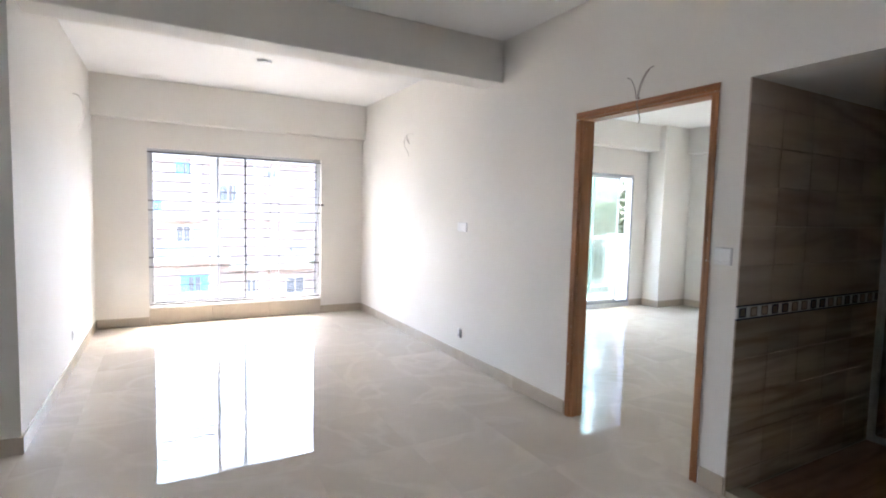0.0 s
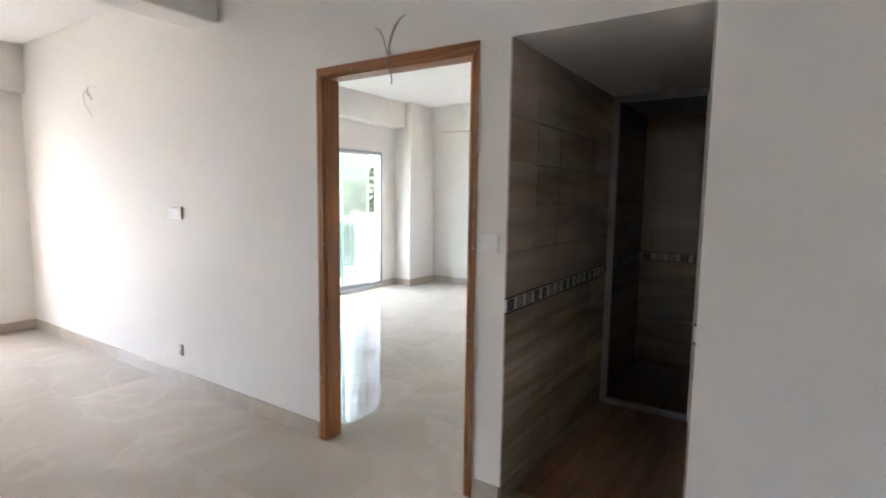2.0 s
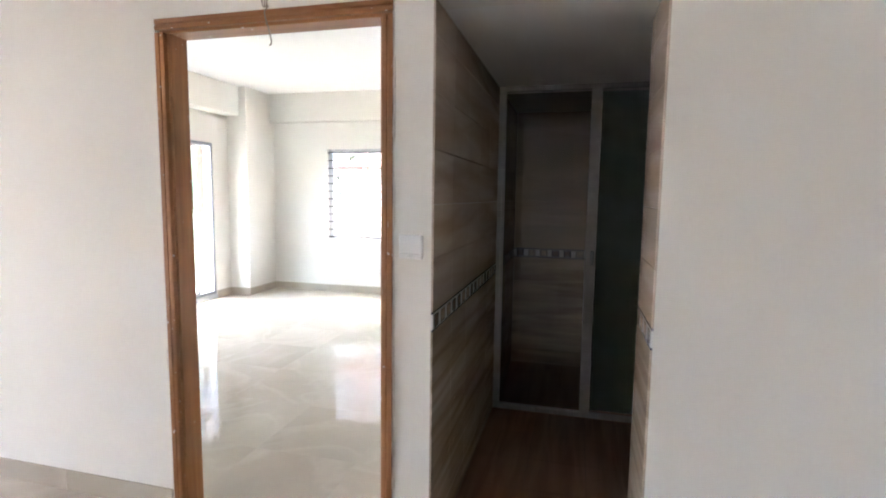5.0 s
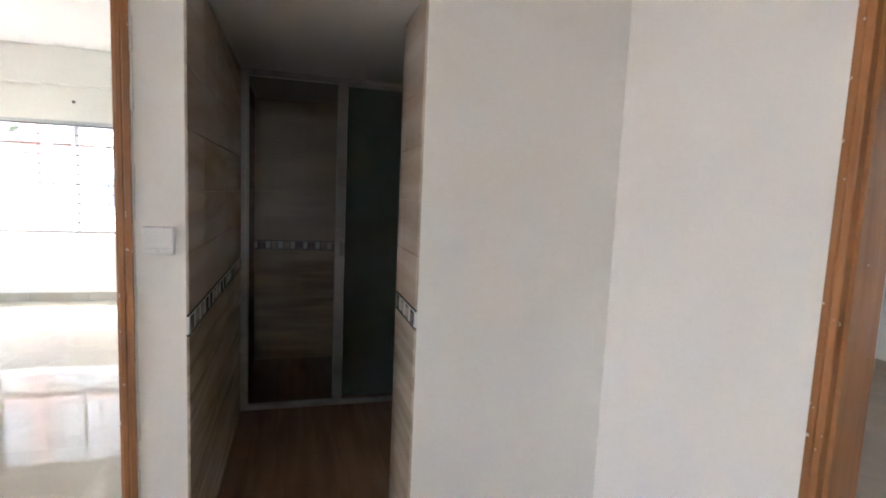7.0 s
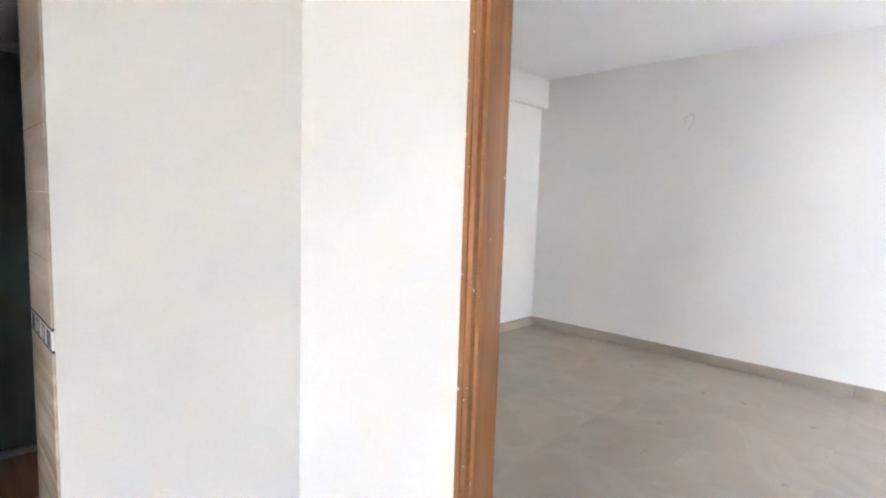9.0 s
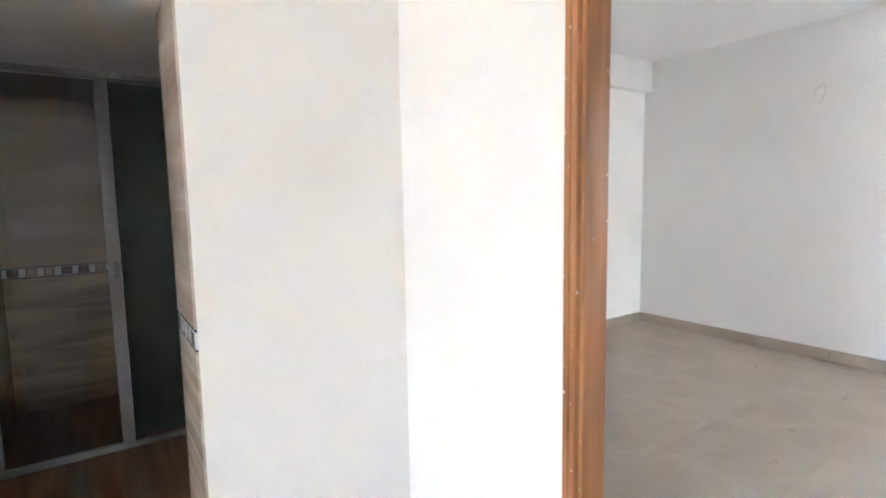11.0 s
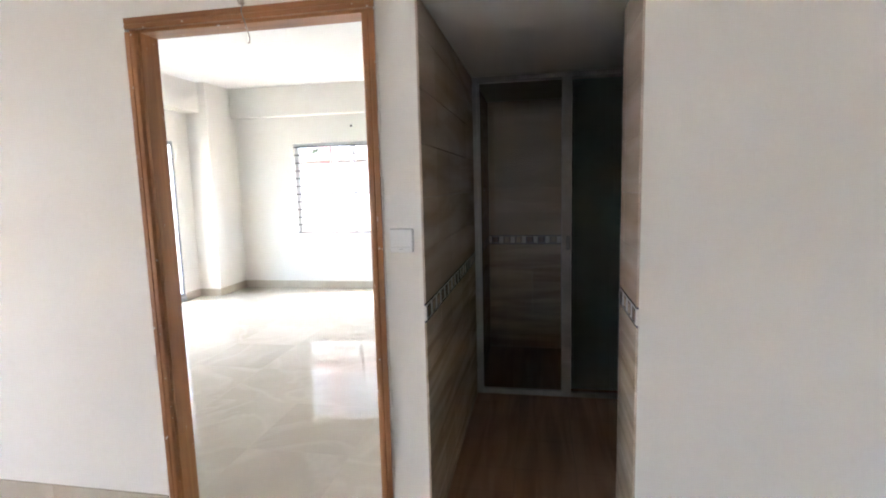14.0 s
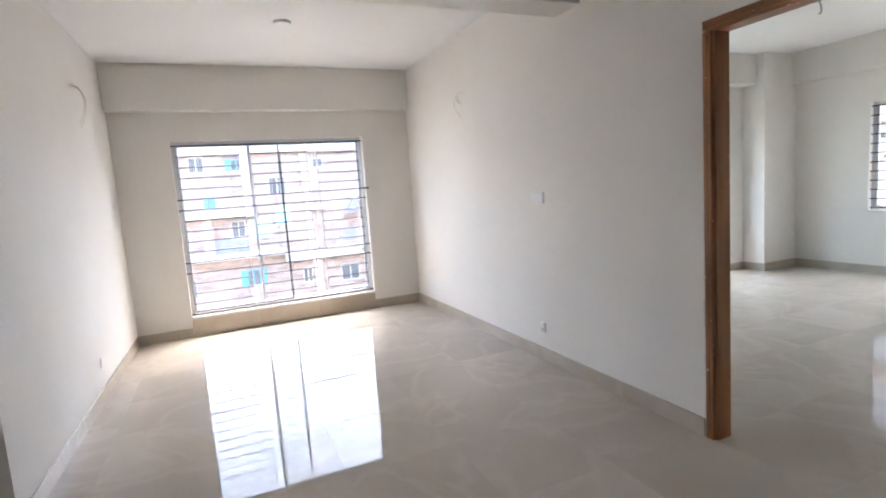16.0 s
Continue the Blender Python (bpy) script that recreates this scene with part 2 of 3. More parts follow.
def wall(name, axis, a0, a1, b0, b1, holes=(), z0=-0.02, z1=H, label="off-white painted plaster wall", material=None):
    """A wall that runs along axis from a0 to a1, between the faces b0 and b1, with openings (a0, a1, z0, z1)."""
    us = sorted({a0, a1, *[h[0] for h in holes], *[h[1] for h in holes]})
    zs = sorted({z0, z1, *[h[2] for h in holes], *[h[3] for h in holes]})
    us, zs = [u for u in us if a0 <= u <= a1], [z for z in zs if z0 <= z <= z1]

    def solid(i, k):
        if not (0 <= i < len(us) - 1 and 0 <= k < len(zs) - 1):
            return False
        u, z = (us[i] + us[i + 1]) / 2, (zs[k] + zs[k + 1]) / 2
        return not any(h[0] < u < h[1] and h[2] < z < h[3] for h in holes)

    bm = bmesh.new()
    cache = {}

    def vert(u, b, z):
        key = (round(u, 5), round(b, 5), round(z, 5))
        if key not in cache:
            cache[key] = bm.verts.new((u, b, z) if axis == "x" else (b, u, z))
        return cache[key]

    for i in range(len(us) - 1):
        for k in range(len(zs) - 1):
            if not solid(i, k):
                continue
            u0, u1, k0, k1 = us[i], us[i + 1], zs[k], zs[k + 1]
            for b in (b0, b1):
                bm.faces.new((vert(u0, b, k0), vert(u1, b, k0), vert(u1, b, k1), vert(u0, b, k1)))
            for ok, p, q in ((solid(i - 1, k), (u0, k0), (u0, k1)), (solid(i + 1, k), (u1, k0), (u1, k1)),
                             (solid(i, k - 1), (u0, k0), (u1, k0)), (solid(i, k + 1), (u0, k1), (u1, k1))):
                if not ok:
                    bm.faces.new((vert(p[0], b0, p[1]), vert(q[0], b0, q[1]), vert(q[0], b1, q[1]), vert(p[0], b1, p[1])))
    return structure(name, bm, material or M_WALL, label, "wall")


# ---- walls, ceilings, beams ----
wall("wall_east", "y", YB, YN + 0.2, 0.0, 0.13, [(DA0 + 0.004, DA1 - 0.004, -1, DH - 0.004), (RC0 - 0.008, RC1 + 0.008, -1, RH)],
     label="off-white wall with a doorway and a dark tiled recess")
wall("wall_north", "x", XW - 0.13, 0.0, YN, YN + 0.2, [(WX0, WX1, WZ0, WZ1)], label="off-white wall with a wide low window")
skew = Matrix.Translation((XW, YN, 0)) @ pose(0, 0, 0, 0, 0, -0.9) @ Matrix.Translation((-XW, -YN, 0))
wall("wall_west", "y", 3.842, YN, XW - 0.13, XW).matrix_basis = skew
# opening added out of view to let fill light into the hall
wall("wall_hall_north", "x", -5.5, XW - 0.13, 3.842, 3.972, [(-5.3, -3.6, 0.75, 2.3)])
wall("wall_hall_west", "y", -1.3, 3.972, -5.63, -5.5)
wall("wall_lobby", "x", -5.63, -2.1, -1.43, -1.3)
wall("wall_lobby_side", "y", -1.3, YB - 0.13, -2.1, -1.97)
wall("wall_south", "x", -2.1, SX + 0.13, YB - 0.13, YB, [(DB0 + 0.004, DB1 - 0.004, -1, DH - 0.004)],
     label="bright off-white wall with a timber framed doorway")
wall("wall_bath_side", "x", SX + 0.13, BKX + 0.138, YB - 0.13, YB)
wall("wall_bath_back", "y", YB, RC1 + 0.008, BKX + 0.008, BKX + 0.138)
wall("wall_partition", "x", 0.13, RX + 0.2, RC1 + 0.008, DA0 - 0.02)
wall("pillar_bath", "y", YB, RC0 - 0.008, 0.13, PX)
wall("wall_bedroom_east", "y", DA0 - 0.02, RY + 0.15, RX, RX + 0.2, [(W2A, W2B, W2Z0, W2Z1)], label="off-white bedroom wall with a barred window")
wall("wall_balcony", "x", 0.13, RX, RY, RY + 0.15, [(BX0, BX1, BZ0, BZ1)], label="off-white wall with sliding balcony doors")
wall("column_bedroom", "x", CX, RX, CY, RY, label="square off-white plastered column")
wall("wall_room_east", "y", SY, YB - 0.13, SX, SX + 0.13)
wall("wall_room_south", "x", -3.33, SX + 0.13, SY - 0.15, SY)
wall("wall_room_west", "y", SY, -1.43, -3.33, -3.2, [(-3.65, -1.6, 0.3, 2.3)])
wall("ceiling_bath", "x", 0.13, BKX + 0.008, YB, RC1 + 0.008, z0=RH, z1=RH + 0.1, label="low grey-white plastered bathroom ceiling", material=M_CEIL)
bpy.data.objects["ceiling_bath"]["category"] = "ceiling"
structure("ceiling", a_box(-5.63, RX + 0.2, SY - 0.15, YN + 0.2, H, H + 0.15), M_CEIL, "plain white painted concrete ceiling", "ceiling")
structure("ceiling_room", a_box(-3.2, SX, SY, -1.431, SH, H - 0.001), M_CEIL, "plain white ceiling of the further room", "ceiling")
structure("ceiling_room_entry", a_box(-1.97, SX, -1.43, YB - 0.131, SH, H - 0.001), M_CEIL, "plain white ceiling inside the second doorway", "ceiling")
structure("beam_hall", a_box(XW - 0.03, -0.0005, 3.829, 4.09, 2.508, H - 0.001, 0.006), M_WALL, "off-white plastered beam across the room", "beam")
structure("beam_window", a_box(XW + 0.0005, -0.0005, 7.06, YN - 0.0005, 2.39, H - 0.001, 0.006), M_WALL, "off-white plastered beam over the window", "beam")
structure("beam_balcony", a_box(0.131, CX - 0.0005, RY - 0.2, RY - 0.0005, 2.465, H - 0.001, 0.006), M_WALL, "off-white plastered beam over balcony doors", "beam")
structure("beam_bedroom", a_box(RX - 0.1, RX - 0.0005, DA0 - 0.019, CY - 0.0005, 2.445, H - 0.001, 0.006), M_WALL, "off-white plastered beam over bedroom window", "beam")
structure("beam_room", a_box(SX - 0.09, SX - 0.0005, SY + 0.0005, YB - 0.131, 2.46, SH - 0.001, 0.006), M_WALL, "off-white plastered beam along the wall", "beam")


# ---- timber door frames: moulded jambs and a head ----
def frame_profile(bm, length, depth, mirror=1):
    """A moulded frame member along z: face w wide, rebate towards the opening. Local x: across the wall, y: into the opening."""
    outline = [(-0.010, 0.0), (-0.010, 0.018), (-0.006, 0.020), (-0.006, 0.023), (-0.010, 0.025), (-0.010, 0.038), (-0.007, 0.041),
               (0.012, 0.041), (0.012, 0.053), (depth, 0.053), (depth, 0.0)]
    low = [bm.verts.new((x, y * mirror, 0)) for x, y in outline]
    high = [bm.verts.new((x, y * mirror, length)) for x, y in outline]
    n = len(outline)
    for i in range(n):
        bm.faces.new((low[i], low[(i + 1) % n], high[(i + 1) % n], high[i]))
    bm.faces.new(low[::-1])
    bm.faces.new(high)
    return bm


def door_frame(name, width, height, depth, label, pose_m):
    """A frame without a leaf; local x through the wall, y along it, from the floor up."""
    root = thing(name, label, "door frame", kind="structure")
    for y, mirror in ((0, 1), (width, -1)):
        j = part("jamb", frame_profile(bmesh.new(), height - 0.053, depth, mirror), M_WOOD, root)
        j.location = (0, y, 0)
    h = part("head", frame_profile(bmesh.new(), width, depth, 1), M_WOOD, root)
    h.rotation_euler = (radians(-90), 0, 0)
    h.location = (0, 0, height)
    root.matrix_basis = pose_m
    return root


door_frame("door_1", DA1 - DA0, DH, 0.108, "reddish-brown varnished timber door frame without a leaf", pose(0, DA0, 0))
door_frame("door_2", DB1 - DB0, DH, 0.108, "orange-brown varnished timber door frame, scuffed edges", pose(DB0, YB, 0, 0, 0, -90))


# chipped plaster along the frames' outer edges
def chipped_edge(seed, y, side):
    rng = random.Random(seed)
    bm = bmesh.new()
    z = 0.1
    while z < DH - 0.03:
        step = rng.uniform(0.03, 0.11)
        w = rng.uniform(0.003, 0.009) + (0.006 if z < 0.7 and rng.random() < 0.5 else 0)
        y0, y1 = (y, y + w) if side > 0 else (y - w, y)
        box(bm, -rng.uniform(0.004, 0.008), 0.001, y0, y1, z, min(z + step * 0.98, DH), 0.0015)
        z += step
    return structure("plaster_edge", bm, M_PLASTER, "rough chipped plaster edge beside the door frame", "trim")


chipped_edge(3, DA1, 1)
chipped_edge(4, DA0, -1)


# ---- living room window: sliding aluminium sashes behind an iron grille ----
def sash(root, x0, x1, y, z0, z1, material, w=0.026, d=0.025):
    s = part("sash", a_box(x0, x0 + w, y, y + d, z0, z1, 0.003), material, root)
    part("stile", a_box(x1 - w, x1, y, y + d, z0, z1, 0.003), material, s)
    part("rail", a_box(x0 + w, x1 - w, y, y + d, z0, z0 + w, 0.003), material, s)
    part("rail", a_box(x0 + w, x1 - w, y, y + d, z1 - w, z1, 0.003), material, s)
    return s


def pane(parent, x0, x1, y, z0, z1, material=None):
    p = part("pane", a_box(x0, x1, y, y + 0.005, z0, z1), material or M_GLASS, parent)
    p.visible_shadow = False
    return p


def window_frame(root, x0, x1, y0, y1, z0, z1, material, w=0.03):
    part("frame_side", a_box(x0, x0 + w, y0, y1, z0, z1, 0.002), material, root)
    part("frame_side", a_box(x1 - w, x1, y0, y1, z0, z1, 0.002), material, root)
    part("frame_head", a_box(x0 + w, x1 - w, y0, y1, z1 - w, z1, 0.002), material, root)
    part("frame_track", a_box(x0 + w, x1 - w, y0, y1, z0, z0 + w, 0.002), material, root)


win = thing("window_1", "wide aluminium sliding window with black iron grille", "window", kind="structure")
window_frame(win, WX0, WX1, YN + 0.06, YN + 0.15, WZ0 + 0.012, WZ1, M_ALU)
for x0, x1, y in ((WX0 + 0.03, -1.535, YN + 0.075), (-1.885, WX1 - 0.03, YN + 0.108)):
    s = sash(win, x0, x1, y, WZ0 + 0.042, WZ1 - 0.03, M_ALU_DARK)
    pane(s, x0 + 0.026, x1 - 0.026, y + 0.01, WZ0 + 0.072, WZ1 - 0.06)
part("window_sill", a_box(WX0 - 0.001, WX1 + 0.001, YN - 0.012, YN + 0.15, WZ0 - 0.012, WZ0 + 0.011, 0.003), M_WHITE_TILE, win, "white stone window sill")

grille = thing("window_grille", "black iron bars on pale uprights across the window", "window grille")
GY = YN + 0.03
rows = 17
step = (WZ1 - WZ0 - 0.08) / (rows - 1)
bays = ((WX0 + 0.045, -1.97), (-1.86, -1.245), (-1.14, WX1 - 0.05))
for i in range(rows):
    z = WZ1 - 0.045 - i * step
    if i in (0, 5, 6, 11, 12, 16):
        part("bar", rod(bmesh.new(), (WX0 + 0.001, GY, z), (WX1 - 0.001, GY, z), 0.008), M_IRON, grille)
    else:
        for k, (a, b) in enumerate(bays):
            part("bar", rod(bmesh.new(), (a, GY, z + (0.0, 0.012, -0.012)[k]), (b, GY, z + (0.0, 0.012, -0.012)[k]), 0.007), M_IRON, grille)
for a, b in bays:
    for x in (a, b):
        part("upright", a_box(x - 0.0045, x + 0.0045, GY - 0.005, GY + 0.005, WZ0 + 0.012, WZ1 - 0.001), M_IRON_PALE, grille, "upright coloured pale as if washed by glare")
part("lug", rod(bmesh.new(), (WX1 - 0.02, YN - 0.012, WZ1 - 0.045 - 5 * step), (WX1 + 0.03, YN - 0.012, WZ1 - 0.045 - 5 * step), 0.011), M_IRON, grille)

# ---- bedroom window ----
win2 = thing("window_2", "aluminium sliding window with thin iron bars", "window", kind="structure")
turn = pose(RX, 0, 0, 0, 0, -90)        # local x runs against world y, local y into the wall
window_frame(win2, -W2B, -W2A, 0.06, 0.15, W2Z0 + 0.012, W2Z1, M_ALU)
mid = -(W2A + W2B) / 2
for x0, x1, y in ((-W2B + 0.03, mid + 0.03, 0.075), (mid - 0.03, -W2A - 0.03, 0.108)):
    s = sash(win2, x0, x1, y, W2Z0 + 0.042, W2Z1 - 0.03, M_ALU)
    pane(s, x0 + 0.026, x1 - 0.026, y + 0.01, W2Z0 + 0.072, W2Z1 - 0.06)
part("window_sill", a_box(-W2B - 0.001, -W2A + 0.001, -0.012, 0.15, W2Z0 - 0.012, W2Z0 + 0.011, 0.003), M_WHITE_TILE, win2, "white stone window sill")
win2.matrix_basis = turn
grille2 = thing("window_grille", "thin dark iron grille fixed across the bedroom window", "window grille")
n2 = 12
for i in range(n2):
    z = W2Z1 - 0.05 - i * (W2Z1 - W2Z0 - 0.09) / (n2 - 1)
    if i in (0, 6, 11):
        part("bar", rod(bmesh.new(), (-W2B + 0.001, 0.03, z), (-W2A - 0.001, 0.03, z), 0.008), M_IRON, grille2)
    else:
        for a, b in ((-W2B + 0.001, -W2B + 0.55), (-W2B + 0.66, mid - 0.02), (mid + 0.02, -W2A - 0.66), (-W2A - 0.55, -W2A - 0.001)):
            part("bar", rod(bmesh.new(), (a, 0.03, z), (b, 0.03, z), 0.0068), M_IRON, grille2)
for x in (-W2B + 0.55, -W2B + 0.66, mid - 0.02, mid + 0.02, -W2A - 0.66, -W2A - 0.55):
    part("upright", a_box(x - 0.004, x + 0.004, 0.024, 0.036, W2Z0 + 0.012, W2Z1 - 0.001), M_IRON_PALE, grille2)
grille2.matrix_basis = turn

# ---- balcony sliding doors ----
slider = thing("door_3", "tall aluminium sliding balcony doors with green-tinted glass", "sliding door", kind="structure")
window_frame(slider, BX0, BX1, RY + 0.005, RY + 0.12, BZ0, BZ1, M_ALU_DARK, 0.04)
for x0, x1, y, g in ((BX0 + 0.04, 2.74, RY + 0.025, M_GLASS), (2.62, 3.3, RY + 0.065, M_GLASS_GREEN), (3.16, 3.79, RY + 0.025, M_GLASS_GREEN)):
    s = sash(slider, x0, x1, y, BZ0 + 0.04, BZ1 - 0.04, M_ALU)
    pane(s, x0 + 0.026, x1 - 0.026, y + 0.01, BZ0 + 0.07, BZ1 - 0.07, g)
structure("threshold_balcony", a_box(BX0 - 0.002, BX1 + 0.002, RY - 0.012, RY + 0.15, 0.001, BZ0 - 0.001, 0.003), M_ALU, "raised grey balcony door threshold", "threshold")

# ---- shower screen in the tiled bathroom ----
screen = thing("shower_screen", "white aluminium shower screen with sliding frosted glass", "shower screen")
SZ1 = 2.09
TH = 0.032
part("track_top", a_box(SHX - TH / 2, SHX + TH / 2, YB + 0.012, RC1 - 0.002, SZ1 - 0.005, SZ1 + 0.028, 0.003), M_ALU_MATT, screen)
part("track_bottom", a_box(SHX - TH / 2, SHX + TH / 2, YB + 0.012, RC1 - 0.002, 0.001, 0.035, 0.003), M_ALU_MATT, screen)
part("wall_post", a_box(SHX - 0.02, SHX + 0.02, RC1 - 0.03, RC1 - 0.002, 0.035, SZ1 - 0.005, 0.003), M_ALU_MATT, screen)
for y0, y1, x, g in ((1.115, RC1 - 0.031, SHX - 0.02, M_GLASS_SMOKE), (YB + 0.02, 1.13, SHX + 0.004, M_FROST)):
    leaf = part("door", a_box(x, x + 0.016, y0, y0 + 0.064, 0.036, SZ1 - 0.006, 0.002), M_ALU_MATT, screen)
    part("stile", a_box(x, x + 0.016, y1 - 0.016, y1, 0.036, SZ1 - 0.006, 0.002), M_ALU_MATT, leaf)
    part("glass", a_box(x + 0.005, x + 0.010, y0 + 0.064, y1 - 0.016, 0.05, SZ1 - 0.02), g, leaf)
    if y1 > 1.5:
        part("handle", a_box(x - 0.012, x + 0.0, y0 + 0.014, y0 + 0.036, 1.0, 1.09, 0.003), M_ALU_DARK, leaf, "small grey pull handle")


structure("threshold_bath", a_box(0.002, 0.125, RC0 + 0.001, RC1 - 0.001, 0.0005, 0.034, 0.003), M_SKIRT, "raised beige tiled threshold at the bathroom recess", "threshold")


# ---- switches, sockets, cables, hook, ceiling plate ----
def switch(name, label, y, z, w, h, bits, x=0.0, side=-1, d=0.013):
    """A switch or socket plate on a wall of constant x, facing side."""
    root = thing(name, label, "switch" if "switch" in name else "socket", at=(x, y, z))
    xs = sorted((-side * 0.001, side * d))
    part("plate", a_box(xs[0], xs[1], -w / 2, w / 2, -h / 2, h / 2, 0.003), M_PLASTIC, root)
    for (a, b, c, e, m) in bits:
        q = sorted((side * (d - 0.001), side * (d + (0.0046 if m is M_PLASTIC_GREY else 0.004))))
        part("rocker" if m is M_PLASTIC else "socket_face", a_box(q[0], q[1], a, b, c, e, 0.0015), m, root)
    return root


switch("light_switch", "white light switch plate with a grooved lower strip", 1.83, 1.234, 0.092, 0.09,
       [(-0.043, 0.043, -0.021, 0.042, M_PLASTIC), (-0.043, 0.043, -0.042, -0.025, M_PLASTIC), (-0.006, 0.01, -0.0335, -0.0315, M_PLASTIC_GREY)])
switch("light_switch", "white four-gang light switch plate on the wall", 4.405, 1.288, 0.16, 0.088,
       [(-0.077, -0.0405, -0.036, 0.036, M_PLASTIC), (-0.0385, -0.001, -0.036, 0.036, M_PLASTIC), (0.001, 0.0385, -0.036, 0.036, M_PLASTIC), (0.0405, 0.077, -0.036, 0.036, M_PLASTIC)])
switch("wall_socket", "small white wall socket with grey face", 4.41, 0.27, 0.05, 0.085, [(-0.017, 0.017, -0.002, 0.034, M_PLASTIC), (-0.017, 0.017, -0.034, -0.006, M_PLASTIC_PALE)])
switch("wall_socket", "small white wall socket near the floor", 5.6, 0.284, 0.06, 0.08, [(-0.02, 0.02, -0.002, 0.03, M_PLASTIC), (-0.02, 0.02, -0.03, -0.006, M_PLASTIC)], XW - 0.0245, 1, 0.006)


def cable(name, label, strands, material):
    root = thing(name, label, "cable", at=strands[0][0])
    o = Vector(strands[0][0])
    for pts in strands:
        tube("strand", [Vector(p) - o for p in pts], 0.0025, material, root)
    return root


cable("loose_cable", "loose brown-grey electric wires sprouting above the door frame",
      [[(0.002, 2.415, 2.135), (-0.02, 2.412, 2.13), (-0.024, 2.405, 2.165), (-0.022, 2.385, 2.225), (-0.02, 2.35, 2.275), (-0.022, 2.304, 2.293)],
       [(0.001, 2.409, 2.135), (-0.018, 2.405, 2.135), (-0.02, 2.395, 2.18), (-0.018, 2.37, 2.24), (-0.02, 2.335, 2.28)],
       [(-0.003, 2.417, 2.135), (-0.02, 2.42, 2.13), (-0.022, 2.43, 2.18), (-0.02, 2.46, 2.24), (-0.022, 2.494, 2.264)],
       [(-0.003, 2.413, 2.13), (-0.026, 2.41, 2.1), (-0.028, 2.395, 2.05), (-0.026, 2.385, 2.01), (-0.026, 2.384, 1.988), (-0.026, 2.392, 1.982)]], M_WIRE)
cable("loose_cable", "loose grey wire ends sticking out of the wall",
      [[(0.002, 5.64, 2.2), (-0.03, 5.62, 2.23), (-0.05, 5.58, 2.28), (-0.045, 5.52, 2.29), (-0.04, 5.46, 2.27)],
       [(0.001, 5.64, 2.195), (-0.03, 5.65, 2.24), (-0.04, 5.68, 2.27), (-0.04, 5.7, 2.22), (-0.045, 5.66, 2.15), (-0.045, 5.6, 2.11), (-0.04, 5.565, 2.05)],
       [(0.001, 5.645, 2.2), (-0.025, 5.66, 2.25), (-0.03, 5.65, 2.3)],
       [(0.001, 5.635, 2.2), (-0.03, 5.6, 2.2), (-0.04, 5.56, 2.23)]], M_WIRE_PALE)
cable("loose_cable", "loose grey wire curving out of the wall",
      [[(XW - 0.025, 5.92, 2.4), (XW + 0.03, 5.93, 2.385), (XW + 0.07, 5.93, 2.29), (XW + 0.06, 5.87, 2.15), (XW + 0.04, 5.78, 2.06)],
       [(XW - 0.025, 5.92, 2.395), (XW + 0.028, 5.935, 2.38), (XW + 0.062, 5.93, 2.28), (XW + 0.05, 5.86, 2.16), (XW + 0.035, 5.79, 2.09)]], M_WIRE_PALE)
cable("loose_cable", "short loose wire on the wall of the further room",
      [[(-0.09, SY - 0.002, 2.25), (-0.10, SY + 0.03, 2.26), (-0.14, SY + 0.05, 2.23), (-0.13, SY + 0.05, 2.16), (-0.09, SY + 0.04, 2.11)],
       [(-0.09, SY - 0.001, 2.25), (-0.06, SY + 0.03, 2.22), (-0.07, SY + 0.04, 2.17)]], M_WIRE_PALE)
hook_root = thing("conduit_stub", "dark round conduit stub above the bedroom window", "conduit", at=(RX, 3.868, 2.278))
part("cap", rod(bmesh.new(), (0, 0, 0), (-0.02, 0, 0), 0.013, 12), M_WIRE_DARK, hook_root)
part("rim", rod(bmesh.new(), (-0.004, 0, 0), (-0.0, 0, 0), 0.018, 14), M_PLASTIC_GREY, hook_root)
plate = thing("ceiling_plate", "round white blank cover on the ceiling", "ceiling plate", at=(-1.6, 5.58, H))
bm = bmesh.new()
bmesh.ops.create_cone(bm, cap_ends=True, segments=28, radius1=0.062, radius2=0.075, depth=0.016, matrix=Matrix.Translation((0, 0, -0.008)))
part("cover", bm, M_PLASTIC, plate)

# ---- third window, lights the second room ----
win3 = thing("window_3", "aluminium sliding window in the further room", "window", kind="structure")
window_frame(win3, -3.65, -1.6, 0.04, 0.11, 0.3, 2.3, M_ALU)
for x0, x1, y in ((-3.62, -2.6, 0.05), (-2.66, -1.63, 0.08)):
    s = sash(win3, x0, x1, y, 0.33, 2.27, M_ALU)
    pane(s, x0 + 0.026, x1 - 0.026, y + 0.01, 0.36, 2.24)
# assumed hall window, never in view, added to brighten the hall walls
fill_win = thing("hall_fill_window", "unseen wide aluminium sliding window, added to light the hall", "window", kind="structure")
window_frame(fill_win, -5.3, -3.6, 3.88, 3.95, 0.75, 2.3, M_ALU)
for x0, x1, y in ((-5.27, -4.42, 3.89), (-4.48, -3.63, 3.92)):
    s = sash(fill_win, x0, x1, y, 0.78, 2.27, M_ALU)
    pane(s, x0 + 0.026, x1 - 0.026, y + 0.01, 0.81, 2.24)
win3.matrix_basis = pose(-3.2, 0, 0, 0, 0, 90)

